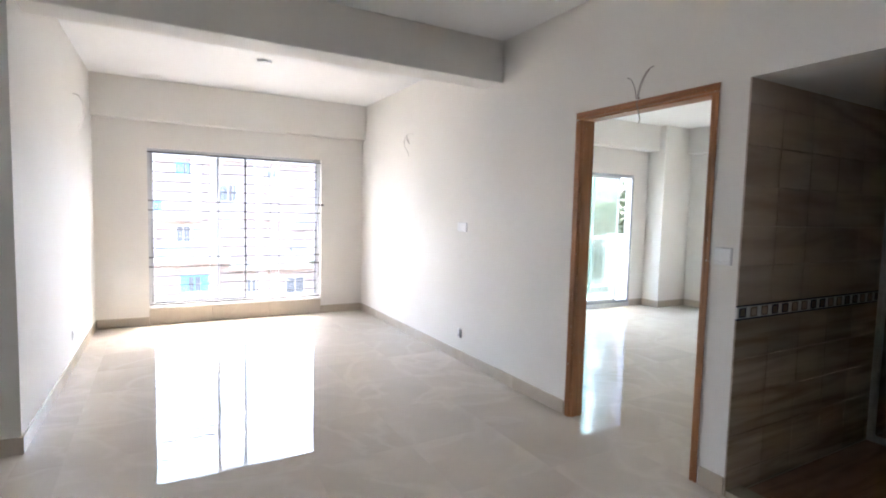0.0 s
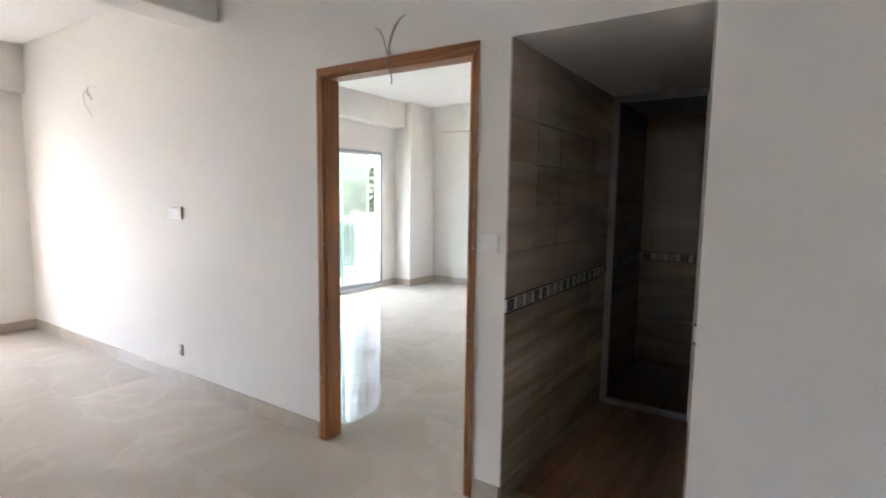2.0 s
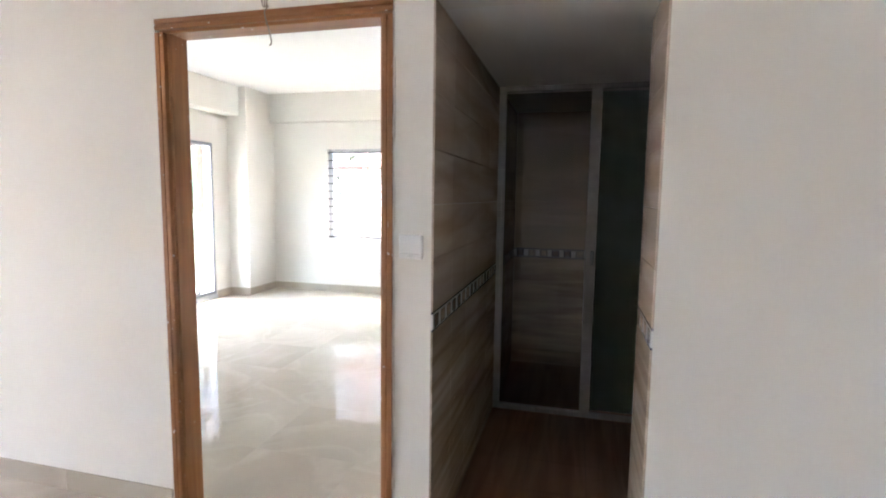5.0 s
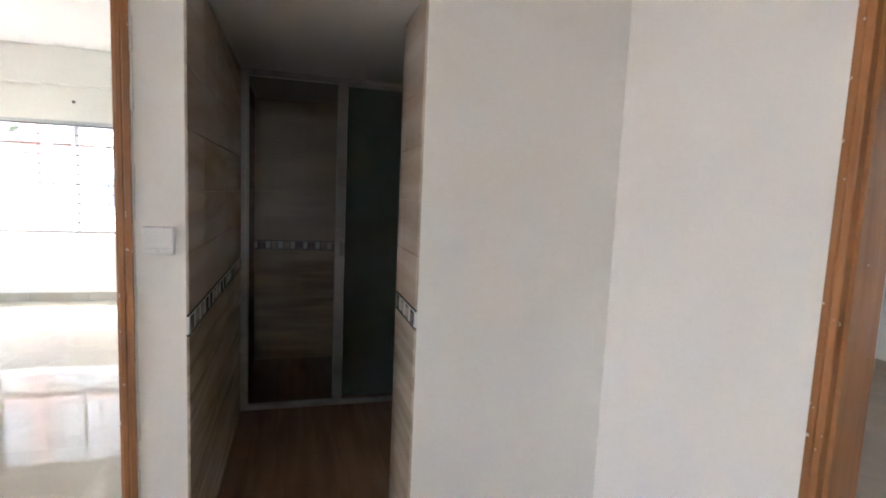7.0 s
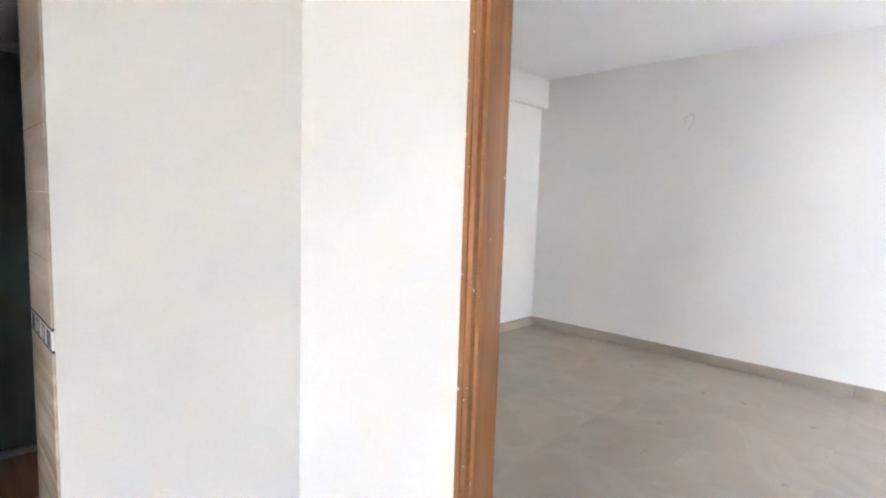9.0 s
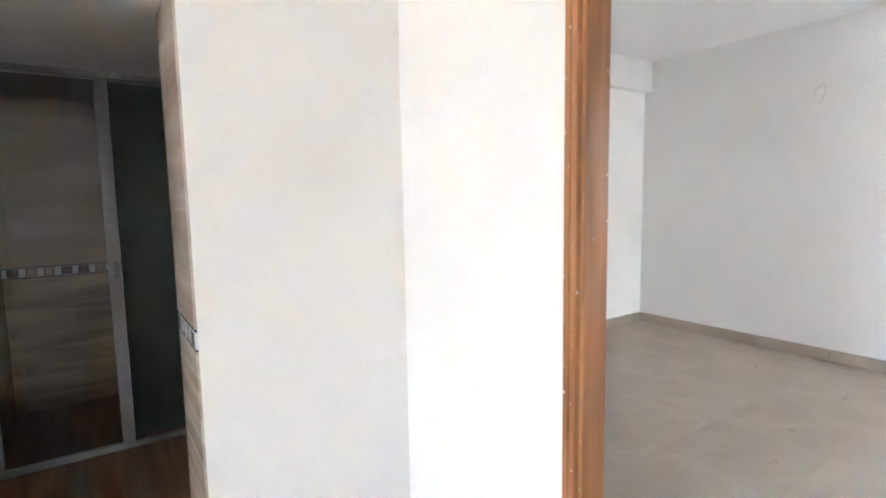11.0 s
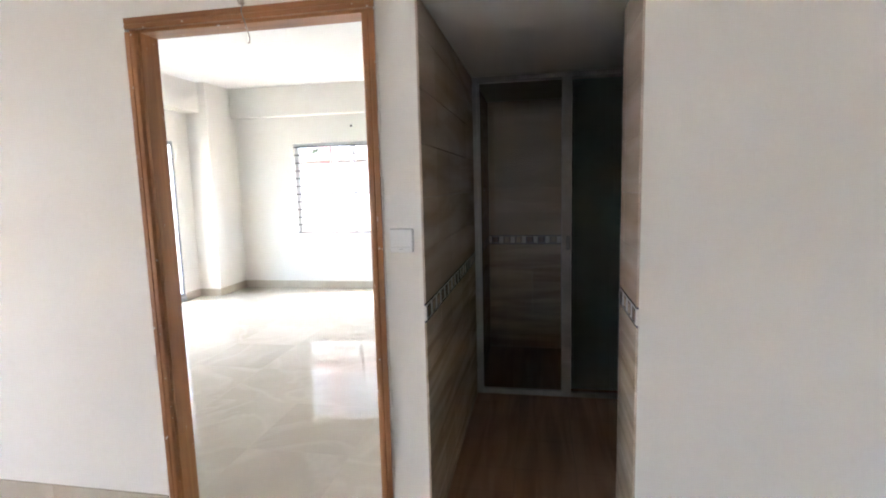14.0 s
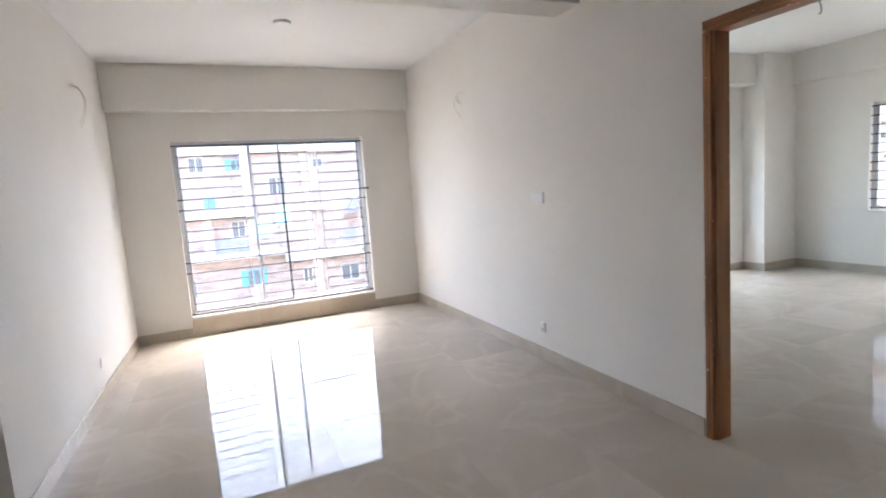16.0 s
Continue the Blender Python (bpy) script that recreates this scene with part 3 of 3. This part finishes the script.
# ---- outside: ground, balcony, neighbouring buildings, trees ----
GZ = -9.6
M_GROUND = plain("dusty_ground", (0.30, 0.27, 0.22), (0.2, 0.18, 0.15), 0.95, 0, 0.4, 0.3)
M_RENDER_WHITE = plain("weathered_white_render", (0.47, 0.465, 0.45), (0.39, 0.385, 0.37), 0.85, 0, 1.2, 0.2)
M_RENDER_CREAM = plain("cream_render", (0.48, 0.43, 0.35), (0.4, 0.355, 0.29), 0.85, 0, 1.0, 0.2)
M_RENDER_PINK = plain("faded_pink_render", (0.40, 0.33, 0.315), (0.34, 0.28, 0.265), 0.85, 0, 1.0, 0.2)
M_BLUE = plain("sky_blue_shutter_paint", (0.08, 0.31, 0.47), (0.07, 0.27, 0.42), 0.5)
M_TEAL = plain("teal_painted_render", (0.35, 0.60, 0.56), (0.3, 0.52, 0.49), 0.8, 0, 1.5)
M_PANE_DARK = plain("dim_window_glass", (0.11, 0.125, 0.145), (0.08, 0.09, 0.10), 0.15)
M_TEAL_GREY = plain("grey_green_render", (0.24, 0.32, 0.31), (0.2, 0.27, 0.26), 0.85, 0, 1.2, 0.2)
M_PANE_DIM = plain("dim_grey_render", (0.24, 0.25, 0.27), (0.18, 0.19, 0.21), 0.8, 0, 1.5)
M_RED = plain("brick_red_paint", (0.44, 0.255, 0.225), (0.38, 0.22, 0.195), 0.8, 0, 1.5)
M_LEAF = plain("leaf_green", (0.085, 0.115, 0.065), (0.055, 0.08, 0.045), 0.55, 0, 3)
M_PALM = plain("palm_frond_green", (0.12, 0.15, 0.09), (0.09, 0.12, 0.07), 0.5, 0, 3)
M_BARK = plain("grey_brown_bark", (0.16, 0.12, 0.09), (0.09, 0.07, 0.05), 0.9, 0, 12, 0.6)

m = mat("weathered_brick", (0.42, 0.26, 0.2), 0.9)
br = node(m, "ShaderNodeTexBrick", Color1=(0.34, 0.27, 0.25, 1), Color2=(0.27, 0.21, 0.19, 1), Mortar=(0.40, 0.37, 0.35, 1), Scale=1.0)
br.inputs["Brick Width"].default_value, br.inputs["Row Height"].default_value, br.inputs["Mortar Size"].default_value = 0.25, 0.078, 0.008
link(m, coords(m, (1, 1, 1), "Object", (radians(90), 0, 0)), "Vector", br, "Vector")
stain = noise_tex(m, coords(m, (0.7, 0.7, 2.2)), 0.9, 6, 0.7)
rs = ramp(m, [(0.35, (0.62, 0.6, 0.6)), (0.62, (1.15, 1.13, 1.1))])
link(m, stain, "Fac", rs, "Fac")
link(m, mix(m, br, "Color", rs, "Color", 1.0, "MULTIPLY"), 2, bsdf(m), "Base Color")
M_BRICK = m

structure("ground", a_box(-1500, 1500, -1500, 1500, GZ - 0.5, GZ), M_GROUND, "dusty bare ground between the buildings", "ground")


def facade_window(root, x, z, w, h, glass_m, frame_m, y=0.0, shutter=None):
    f = part("window", a_box(x - w / 2 - 0.08, x + w / 2 + 0.08, y - 0.05, y + 0.02, z - 0.1, z - 0.02, 0.01), M_RENDER_WHITE, root)
    part("pane", a_box(x - w / 2, x + w / 2, y - 0.006, y + 0.01, z, z + h), glass_m, f)
    for a in (x - w / 2, x - 0.03, x + w / 2 - 0.06):
        part("frame", a_box(a, a + 0.06, y - 0.03, y - 0.007, z, z + h), frame_m, f)
    part("frame", a_box(x - w / 2 + 0.06, x + w / 2 - 0.06, y - 0.028, y - 0.008, z + h - 0.06, z + h), frame_m, f)
    if shutter:
        for a in (x - w / 2 - w * 0.48, x + w / 2):
            part("shutter", a_box(a, a + w * 0.48, y - 0.05, y - 0.008, z - 0.01, z + h + 0.01, 0.008), shutter, f)
    return f


def apartment_building(label, width, depth, floors, wall_m, band_m, pose_m, seed, storey=3.05, column_step=4.2, first=0.0, openings=(), bands=(), columns=()):
    """A block whose front faces local -y; slab bands, columns, windows, a parapet and a roof."""
    rng = random.Random(seed)
    root = thing("apartment_building", label, "building")
    top = first + floors * storey
    part("wall", a_box(-width / 2, width / 2, 0, depth, 0, top), wall_m, root)
    part("roof", a_box(-width / 2 - 0.3, width / 2 + 0.3, -0.3, depth + 0.3, top, top + 0.2, 0.02), band_m, root)
    part("parapet", a_box(-width / 2, width / 2, 0.0, 0.15, top + 0.2, top + 1.1), band_m, root)
    for x0, x1, z0, z1, out in bands:
        part("slab_band", a_box(x0, x1, -out, 0.0, z0, z1, 0.015), band_m, root)
    for x0, x1, z0, z1 in columns:
        part("column", a_box(x0, x1, -0.16, 0.0, z0, z1, 0.01), M_RENDER_PINK, root)
    for i in range(1, 0 if bands else floors):
        z = first + i * storey
        part("slab_band", a_box(-width / 2 - 0.05, width / 2 + 0.05, -0.38, 0.0, z - 0.12, z + 0.06, 0.015), band_m, root)
    n = 0 if columns else int(width / column_step)
    for k in range(n + 1 if n else 0):
        x = -width / 2 + 0.2 + k * (width - 0.4) / n
        part("column", a_box(x - 0.2, x + 0.2, -0.16, 0.0, 0, top), band_m, root)
        if k == n:
            break
        for i in range(floors):
            if openings:
                break
            z = first + i * storey + 1.0
            c = x + (width - 0.4) / n / 2 + rng.uniform(-0.4, 0.4)
            kind = rng.random()
            if kind < 0.3:
                facade_window(root, c, z, 1.3, 1.2, M_PANE_DARK, M_BLUE, 0.0, M_BLUE if rng.random() < 0.6 else None)
            elif kind < 0.75:
                facade_window(root, c, z - 0.1, 1.5, 1.3, M_PANE_DARK, M_RENDER_WHITE)
            else:
                facade_window(root, c, z, 0.9, 1.0, M_PANE_DARK, M_TEAL)
                part("panel", a_box(c + 0.7, c + 1.5, -0.1, 0.0, z - 0.5, z + 1.3, 0.02), M_TEAL, root, "teal painted wall panel")
    for x, z, w, h, style in openings:
        if style == "panel":
            part("panel", a_box(x - w / 2, x + w / 2, -0.1, 0.0, z, z + h, 0.02), M_TEAL, root, "teal painted wall panel")
        elif style == "recess":
            # no real depth: the recess's shade is put into the panel's grey
            part("recess", a_box(x - w / 2, x + w / 2, -0.03, 0.0, z, z + h), M_PANE_DIM, root, "flat dim grey panel painted as a shaded balcony recess")
        elif style == "gable":
            bm = bmesh.new()
            low = [bm.verts.new((x + a * w, y, z + b * h)) for y in (-0.7, 0.0) for a, b in ((-0.5, 0), (0.5, 0), (0.5, 0.75), (0.25, 1.0))]
            bm.faces.new(low[:4]), bm.faces.new(low[4:])
            for k in range(4):
                bm.faces.new((low[k], low[(k + 1) % 4], low[4 + (k + 1) % 4], low[4 + k]))
            part("canopy", bm, M_PANE_DIM, root, "grey sloping window canopy")
        elif style == "canopy":
            part("canopy", a_box(x - w / 2, x + w / 2, -0.9, 0.0, z, z + 0.12, 0.02), band_m, root, "thin concrete window canopy")
        else:
            facade_window(root, x, z, w, h, M_PANE_DARK, M_BLUE if style == "blue" else M_RENDER_WHITE, 0.0, M_BLUE if style == "blue" else None)
    root.matrix_basis = pose_m
    return root


OPEN = [(-1.6, 5.65, 0.8, 1.0, "blue"), (1.81, 5.44, 0.64, 0.91, "plain"), (4.68, 5.22, 1.28, 1.11, "plain"), (-5.6, 5.3, 1.3, 1.2, "plain"), (9.5, 5.1, 1.2, 1.2, "blue"),
        (-2.74, 7.86, 2.0, 0.93, "recess"), (-2.2, 8.77, 0.86, 1.08, "plain"), (-0.88, 8.63, 1.48, 1.25, "panel"), (0.6, 9.36, 0.95, 1.27, "panel"), (0.25, 9.1, 0.35, 1.5, "plain"),
        (5.02, 9.79, 0.93, 1.0, "gable"), (4.9, 7.9, 1.0, 0.9, "recess"), (-5.6, 8.4, 1.2, 1.3, "plain"), (9.2, 8.5, 1.2, 1.3, "plain"),
        (-3.68, 10.75, 0.34, 0.6, "blue"), (0.4, 11.4, 1.1, 1.1, "plain"), (-1.9, 13.0, 0.7, 0.7, "blue"), (2.27, 12.6, 0.63, 1.3, "panel"), (3.1, 13.0, 0.72, 0.6, "plain"),
        (-4.2, 13.0, 0.9, 0.9, "plain"), (-6.5, 11.7, 1.3, 1.2, "plain"), (9.0, 11.8, 1.2, 1.2, "plain"), (-2.0, 2.4, 1.3, 1.2, "plain"), (3.8, 2.3, 1.3, 1.2, "blue"), (8.0, 2.4, 1.3, 1.2, "plain")]
BANDS = [(-13, 0.45, 7.49, 7.85, 0.7), (0.47, 13, 6.95, 7.46, 0.5), (-13, -1.1, 10.1, 10.55, 0.6), (2.0, 3.4, 10.2, 10.42, 0.4), (-13, 13, 4.1, 4.4, 0.3), (3.3, 6.2, 7.5, 7.6, 0.75)]
COLUMNS = [(-4.3, -3.7, 7.86, 10.09), (-1.75, -1.15, 10.56, 14.2), (2.0, 2.58, 7.47, 13.9), (2.2, 2.78, 4.41, 6.94), (-1.9, -1.4, 4.41, 5.5), (6.6, 7.2, 4.41, 13.9), (-8.2, -7.6, 4.41, 7.48)]
block = apartment_building("weathered pale pink-brick apartment block with blue shutters", 26, 9, 5, M_BRICK, M_RENDER_WHITE, pose(1.0, 36, GZ), 11, 2.5, 4.3, 1.5, OPEN, BANDS, COLUMNS)
part("roof_room", a_box(-12.9, 2.0, 1.0, 8.5, 14.2, 17.0, 0.03), M_RENDER_WHITE, block)
apartment_building("pale apartment block with brick-red columns", 24, 10, 7, M_RENDER_WHITE, M_RED, pose(17, 7, GZ, 0, 0, -90), 21)
apartment_building("grey-green apartment block beyond the balcony trees", 16, 10, 5, M_TEAL_GREY, M_RENDER_WHITE, pose(19, 25, GZ, 0, 0, -40), 31)
# never in view; added to block and warm the sky light from the west
apartment_building("unseen cream rendered apartment block, added to dim and warm the west light", 24, 8, 5, M_RENDER_CREAM, M_RENDER_WHITE, pose(-16, -2, GZ, 0, 0, 90), 41)
apartment_building("brick apartment block behind the flat", 24, 8, 5, M_BRICK, M_RENDER_WHITE, pose(-1, -22, GZ, 0, 0, 180), 51)

# the flat's own building below and above, out of view
structure("storeys_below", a_box(-5.6, RX + 0.15, SY - 0.1, YN + 0.15, GZ, -0.3), M_RENDER_WHITE, "white rendered storeys below the flat", "building")
# made this tall to keep sky light off the facade opposite
structure("shading_storeys_above", a_box(-5.6, RX + 0.15, SY - 0.1, YN + 0.15, H + 0.16, H + 15.2), M_RENDER_WHITE, "unseen white rendered storeys above, raised to shade the facade opposite", "building")

structure("floor_slab", a_box(-5.63, RX + 0.2, SY - 0.15, YN + 0.2, -0.3, -0.0125), M_GROUT, "grey concrete floor slab under the tiles", "floor")

# balcony
structure("balcony_floor", a_box(0.135, RX + 0.2, RY + 0.155, 6.82, -0.3, 0.08, 0.004), M_WHITE_TILE, "white tiled balcony floor", "balcony")
structure("balcony_end_wall", a_box(4.45, 4.57, RY + 0.156, 6.82, 0.081, 1.12, 0.008), M_RENDER_WHITE, "white rendered balcony parapet", "parapet")
rail = thing("balcony_railing", "slim pale metal balcony railing", "railing", at=(0, 6.76, 0))
part("kerb", a_box(0.14, 4.449, -0.05, 0.05, 0.081, 0.2, 0.006), M_RENDER_WHITE, rail)
part("top_rail", rod(bmesh.new(), (0.14, 0, 1.05), (4.45, 0, 1.05), 0.02, 10), M_ALU, rail)
for k in range(36):
    part("baluster", rod(bmesh.new(), (0.26 + k * 0.12, 0, 0.199), (0.26 + k * 0.12, 0, 1.04), 0.007, 6), M_ALU, rail)


def leafy_tree(label, x, y, height, spread, seed, leaves=2600):
    rng = random.Random(seed)
    root = thing("tree", label, "tree", at=(x, y, GZ))
    bm = bmesh.new()
    tips = []

    def limb(a, b, r0, r1, depth):
        q = (b - a).to_track_quat("Z", "Y").to_matrix().to_4x4()
        bmesh.ops.create_cone(bm, cap_ends=True, segments=7, radius1=r0, radius2=r1, depth=(b - a).length, matrix=Matrix.Translation((a + b) / 2) @ q)
        if depth == 0:
            tips.append(b)
            return
        for k in range(3):
            ang = rng.uniform(0, math.tau)
            d = Vector((math.cos(ang), math.sin(ang), rng.uniform(0.25, 0.8))) * spread * (0.34 if depth == 2 else 0.28) * rng.uniform(0.7, 1.2)
            limb(b, b + d, r1, r1 * 0.5, depth - 1)

    limb(Vector((0, 0, 0)), Vector((0.2, 0.1, height * 0.48)), 0.22, 0.15, 3)
    part("trunk", bm, M_BARK, root)
    verts, faces = [], []
    for k in range(leaves):
        c = rng.choice(tips) + Vector((rng.gauss(0, 1), rng.gauss(0, 1), rng.gauss(0, 0.8))) * spread * 0.16
        e = Euler((rng.uniform(-1, 1), rng.uniform(-1, 1), rng.uniform(0, 6.3))).to_matrix()
        s = rng.uniform(0.12, 0.24)
        i = len(verts)
        verts += [c + e @ Vector(p) * s for p in ((0, -0.9, 0), (0.42, 0, 0.12), (0, 0.9, 0), (-0.42, 0, 0.12))]
        faces += [(i, i + 1, i + 2), (i, i + 2, i + 3)]
    me = bpy.data.meshes.new("crown")
    me.from_pydata(verts, [], faces)
    me.materials.append(M_LEAF)
    crown = new("crown", me)
    crown.parent = root
    return root


leafy_tree("broad leafy tree outside the balcony", 8.8, 13.6, 17.0, 4.6, 5, 5200)
leafy_tree("leafy tree beyond the balcony", 12.6, 14.8, 18.0, 5.0, 6, 4200)
leafy_tree("leafy tree beside the balcony", 6.4, 13.5, 16.0, 4.6, 8, 3600)


def palm_tree(label, x, y, height, seed):
    """A slim ringed trunk with arching fronds, each with leaflets on both sides of its rib."""
    rng = random.Random(seed)
    root = thing("palm_tree", label, "palm", at=(x, y, GZ))
    bm = bmesh.new()
    n = 22
    for k in range(n):
        z0, z1 = height * k / n, height * (k + 1) / n
        r = 0.17 - 0.06 * k / n
        bmesh.ops.create_cone(bm, cap_ends=True, segments=10, radius1=r * 1.12, radius2=r, depth=z1 - z0, matrix=Matrix.Translation((0, 0, (z0 + z1) / 2)))
    part("trunk", bm, M_BARK, root)
    for f in range(15):
        ang = math.tau * f / 15 + rng.uniform(-0.2, 0.2)
        rise, length = rng.uniform(0.2, 1.3), rng.uniform(2.0, 2.8)
        verts, faces = [], []
        side = Vector((-math.sin(ang), math.cos(ang), 0))
        for k in range(16):
            t = (k + 1) / 16
            out = Vector((math.cos(ang), math.sin(ang), 0)) * length * t
            p = out + Vector((0, 0, height + rise * t * 1.4 - 1.9 * t * t))
            w = 0.55 * math.sin(math.pi * min(t * 0.9 + 0.1, 1)) + 0.08
            for sgn in (-1, 1):
                i = len(verts)
                tip = p + side * sgn * w + out.normalized() * 0.25 - Vector((0, 0, 0.25 * w))
                verts += [p, p + out.normalized() * 0.07, tip]
                faces.append((i, i + 1, i + 2))
        me = bpy.data.meshes.new("frond")
        me.from_pydata(verts, [], faces)
        me.materials.append(M_PALM)
        ob = new("frond", me)
        ob.parent = root
    return root


palm_tree("slim palm outside the balcony", 8.7, 10.0, 12.6, 7)


# ---- pieces: skirting tiles, wall tiles, floor tiles ----
SK = 0.1


def skirting(name, axis, a0, a1, face, side, height=SK, z0=0.0, material=M_SKIRT):
    """Skirting tiles 0.6 m long with open joints, proud of the wall face towards side."""
    root = tagged(new(name), "beige glazed skirting tiles along the wall", "baseboard", kind="structure")
    n = max(1, round(abs(a1 - a0) / 0.6))
    w = (a1 - a0) / n
    q = sorted((face - side * 0.001, face + side * 0.011))
    for k in range(n):
        u0, u1 = a0 + k * w + 0.0008, a0 + (k + 1) * w - 0.0008
        args = (u0, u1, q[0], q[1]) if axis == "x" else (q[0], q[1], u0, u1)
        part("skirting_tile", a_box(*args, z0, height, 0.002), material, root)
    return root


skirting("baseboard", "y", DA1 + 0.012, YN, 0.0, -1)
skirting("baseboard", "y", RC1 + 0.008, DA0 - 0.01, 0.0, -1)
skirting("baseboard", "y", YB, RC0 - 0.01, 0.0, -1)
skirting("baseboard", "x", DB1 + 0.004, -0.012, YB, 1)
skirting("baseboard", "x", -2.1, DB0 - 0.004, YB, 1)
skirting("baseboard", "x", XW + 0.012, WX0, YN, -1)
skirting("baseboard", "x", WX1, -0.012, YN, -1)
skirting("baseboard", "x", WX0, WX1, YN, -1, WZ0 - 0.013)
skirting("baseboard", "y", 3.842, YN, XW, 1).matrix_basis = skew
skirting("baseboard", "x", -5.5, XW - 0.04, 3.842, -1)
skirting("baseboard", "x", BX1 + 0.003, CX - 0.012, RY, -1)
skirting("baseboard", "x", 0.13, BX0 - 0.003, RY, -1)
skirting("baseboard", "y", CY - 0.011, RY, CX, -1)
skirting("baseboard", "x", CX, RX - 0.012, CY, -1)
skirting("baseboard", "y", DA0 - 0.02, CY, RX, -1)
skirting("baseboard", "x", 0.2, RX - 0.012, DA0 - 0.02, 1)
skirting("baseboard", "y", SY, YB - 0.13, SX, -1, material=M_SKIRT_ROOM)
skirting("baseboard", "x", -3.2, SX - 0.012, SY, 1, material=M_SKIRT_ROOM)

# bathroom wall tiles: pale above, strongly streaked below, printed border between
BZ_LOW, BZ_TOP = 0.915, 0.991


def wall_tiles(name, axis, a0, a1, face, side, z_top=RH):
    root = tagged(new(name), "beige and brown streaked glazed wall tiles", "wall tiles", kind="structure")
    back, front = face - side * 0.008, face

    def piece(pname, u0, u1, z0, z1, m, lift=0.0, bev=0.0012):
        p = sorted((back, front + side * lift))
        args = (u0, u1, p[0], p[1]) if axis == "x" else (p[0], p[1], u0, u1)
        part(pname, a_box(*args, z0, z1, bev), m, root)

    n = max(1, math.ceil((a1 - a0) / 0.3 - 0.05))
    w = 0.3
    zs = [0.0] + [BZ_LOW - 0.2 * k for k in range(4, 0, -1)] + [BZ_LOW]
    ups = [BZ_TOP + 0.2 * k for k in range(int((z_top - BZ_TOP) / 0.2) + 1)] + [z_top]
    for k in range(n):
        u0, u1 = a0 + k * w + 0.0007, min(a0 + (k + 1) * w, a1) - 0.0007
        if u1 - u0 < 0.02:
            continue
        for lo, hi in zip(zs, zs[1:]):
            piece("tile", u0, u1, lo + 0.0007, hi - 0.0007, M_TILE_LOW)
        for lo, hi in zip(ups, ups[1:]):
            if hi - lo > 0.02:
                piece("tile", u0, u1, lo + 0.0007, hi - 0.0007, M_TILE_UP)
    # border: dark edge lines, white ground, printed oblongs
    piece("border_line", a0, a1, BZ_LOW + 0.0005, BZ_LOW + 0.008, M_NAVY)
    piece("border_line", a0, a1, BZ_TOP - 0.008, BZ_TOP - 0.0005, M_NAVY)
    piece("border_tile", a0, a1, BZ_LOW + 0.0085, BZ_TOP - 0.0085, M_WHITE_TILE)
    c, k = a0 + 0.05, 0
    while c + 0.034 < a1:
        m = (M_NAVY, M_TAUPE, M_TAUPE, M_NAVY)[k % 4]
        piece("border_motif", c - 0.031, c + 0.031, BZ_LOW + 0.013, BZ_TOP - 0.013, m, 0.0008, 0.0003)
        piece("border_motif", c - 0.021, c + 0.021, BZ_LOW + 0.020, BZ_TOP - 0.020, M_TAUPE if m is M_NAVY else M_TILE_UP, 0.0014, 0.0003)
        c, k = c + 0.0975, k + 1
    return root


wall_tiles("tiles_recess_side", "x", 0.0, BKX, RC1, -1)
wall_tiles("tiles_pillar", "x", 0.0, PX, RC0, 1)
wall_tiles("tiles_bath_back", "y", YB + 0.008, RC1 - 0.001, BKX, -1)
wall_tiles("tiles_pillar_back", "y", YB + 0.008, RC0 - 0.008, PX + 0.008, 1)
wall_tiles("tiles_bath_south", "x", PX + 0.016, BKX - 0.002, YB + 0.008, 1)


# ---- floors: each tile laid with a hairline joint over a grout bed ----
T = 0.6


def tile_mesh(w, d, material, t=0.012):
    bm = a_box(-w / 2, w / 2, -d / 2, d / 2, -t, 0, 0.0005)
    me = bpy.data.meshes.new("floor_tile")
    bm.to_mesh(me)
    bm.free()
    me.materials.append(material)
    return me


def tiled_floor(name, label, rects, tw, td, ox, oy, material, gap=0.0016, grout=None):
    root = tagged(new(name), label, "floor", kind="structure")
    shared = {}
    for x0, x1, y0, y1 in rects:
        part("grout_bed", a_box(x0, x1, y0, y1, -0.05, -0.0003), grout or M_GROUT, root)
        for i in range(math.floor((x0 - ox) / tw), math.ceil((x1 - ox) / tw)):
            for j in range(math.floor((y0 - oy) / td), math.ceil((y1 - oy) / td)):
                a, b = max(x0, ox + i * tw), min(x1, ox + (i + 1) * tw)
                c, e = max(y0, oy + j * td), min(y1, oy + (j + 1) * td)
                if b - a < 0.015 or e - c < 0.015:
                    continue
                key = (round(b - a, 3), round(e - c, 3))
                if key not in shared:
                    shared[key] = tile_mesh(b - a - gap, e - c - gap, material)
                ob = new("floor_tile", shared[key])
                ob.location = ((a + b) / 2, (c + e) / 2, 0)
                ob.parent = root
    return root


tiled_floor("floor_hall", "polished cream porcelain floor tiles, strongly reflective", [(XW - 0.06, 0.0, YB, YN), (-5.5, XW - 0.06, YB, 3.842), (-5.5, -2.1, -1.3, YB)], T, T, 0.0, YN, M_FLOOR)
tiled_floor("floor_bedroom", "polished cream porcelain bedroom floor tiles", [(0.0, RX, DA0 - 0.02, RY)], T, T, 0.0, RY, M_FLOOR)
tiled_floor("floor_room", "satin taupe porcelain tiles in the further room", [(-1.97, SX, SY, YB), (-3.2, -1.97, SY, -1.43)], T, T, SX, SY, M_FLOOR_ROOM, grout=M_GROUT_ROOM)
tiled_floor("floor_bath", "brown wood-look bathroom floor tiles", [(0.0, PX, RC0, RC1), (PX, BKX, YB, RC1)], 0.3, 0.3, 0.0, RC1, M_TILE_FLOOR, 0.0012, M_TAUPE)
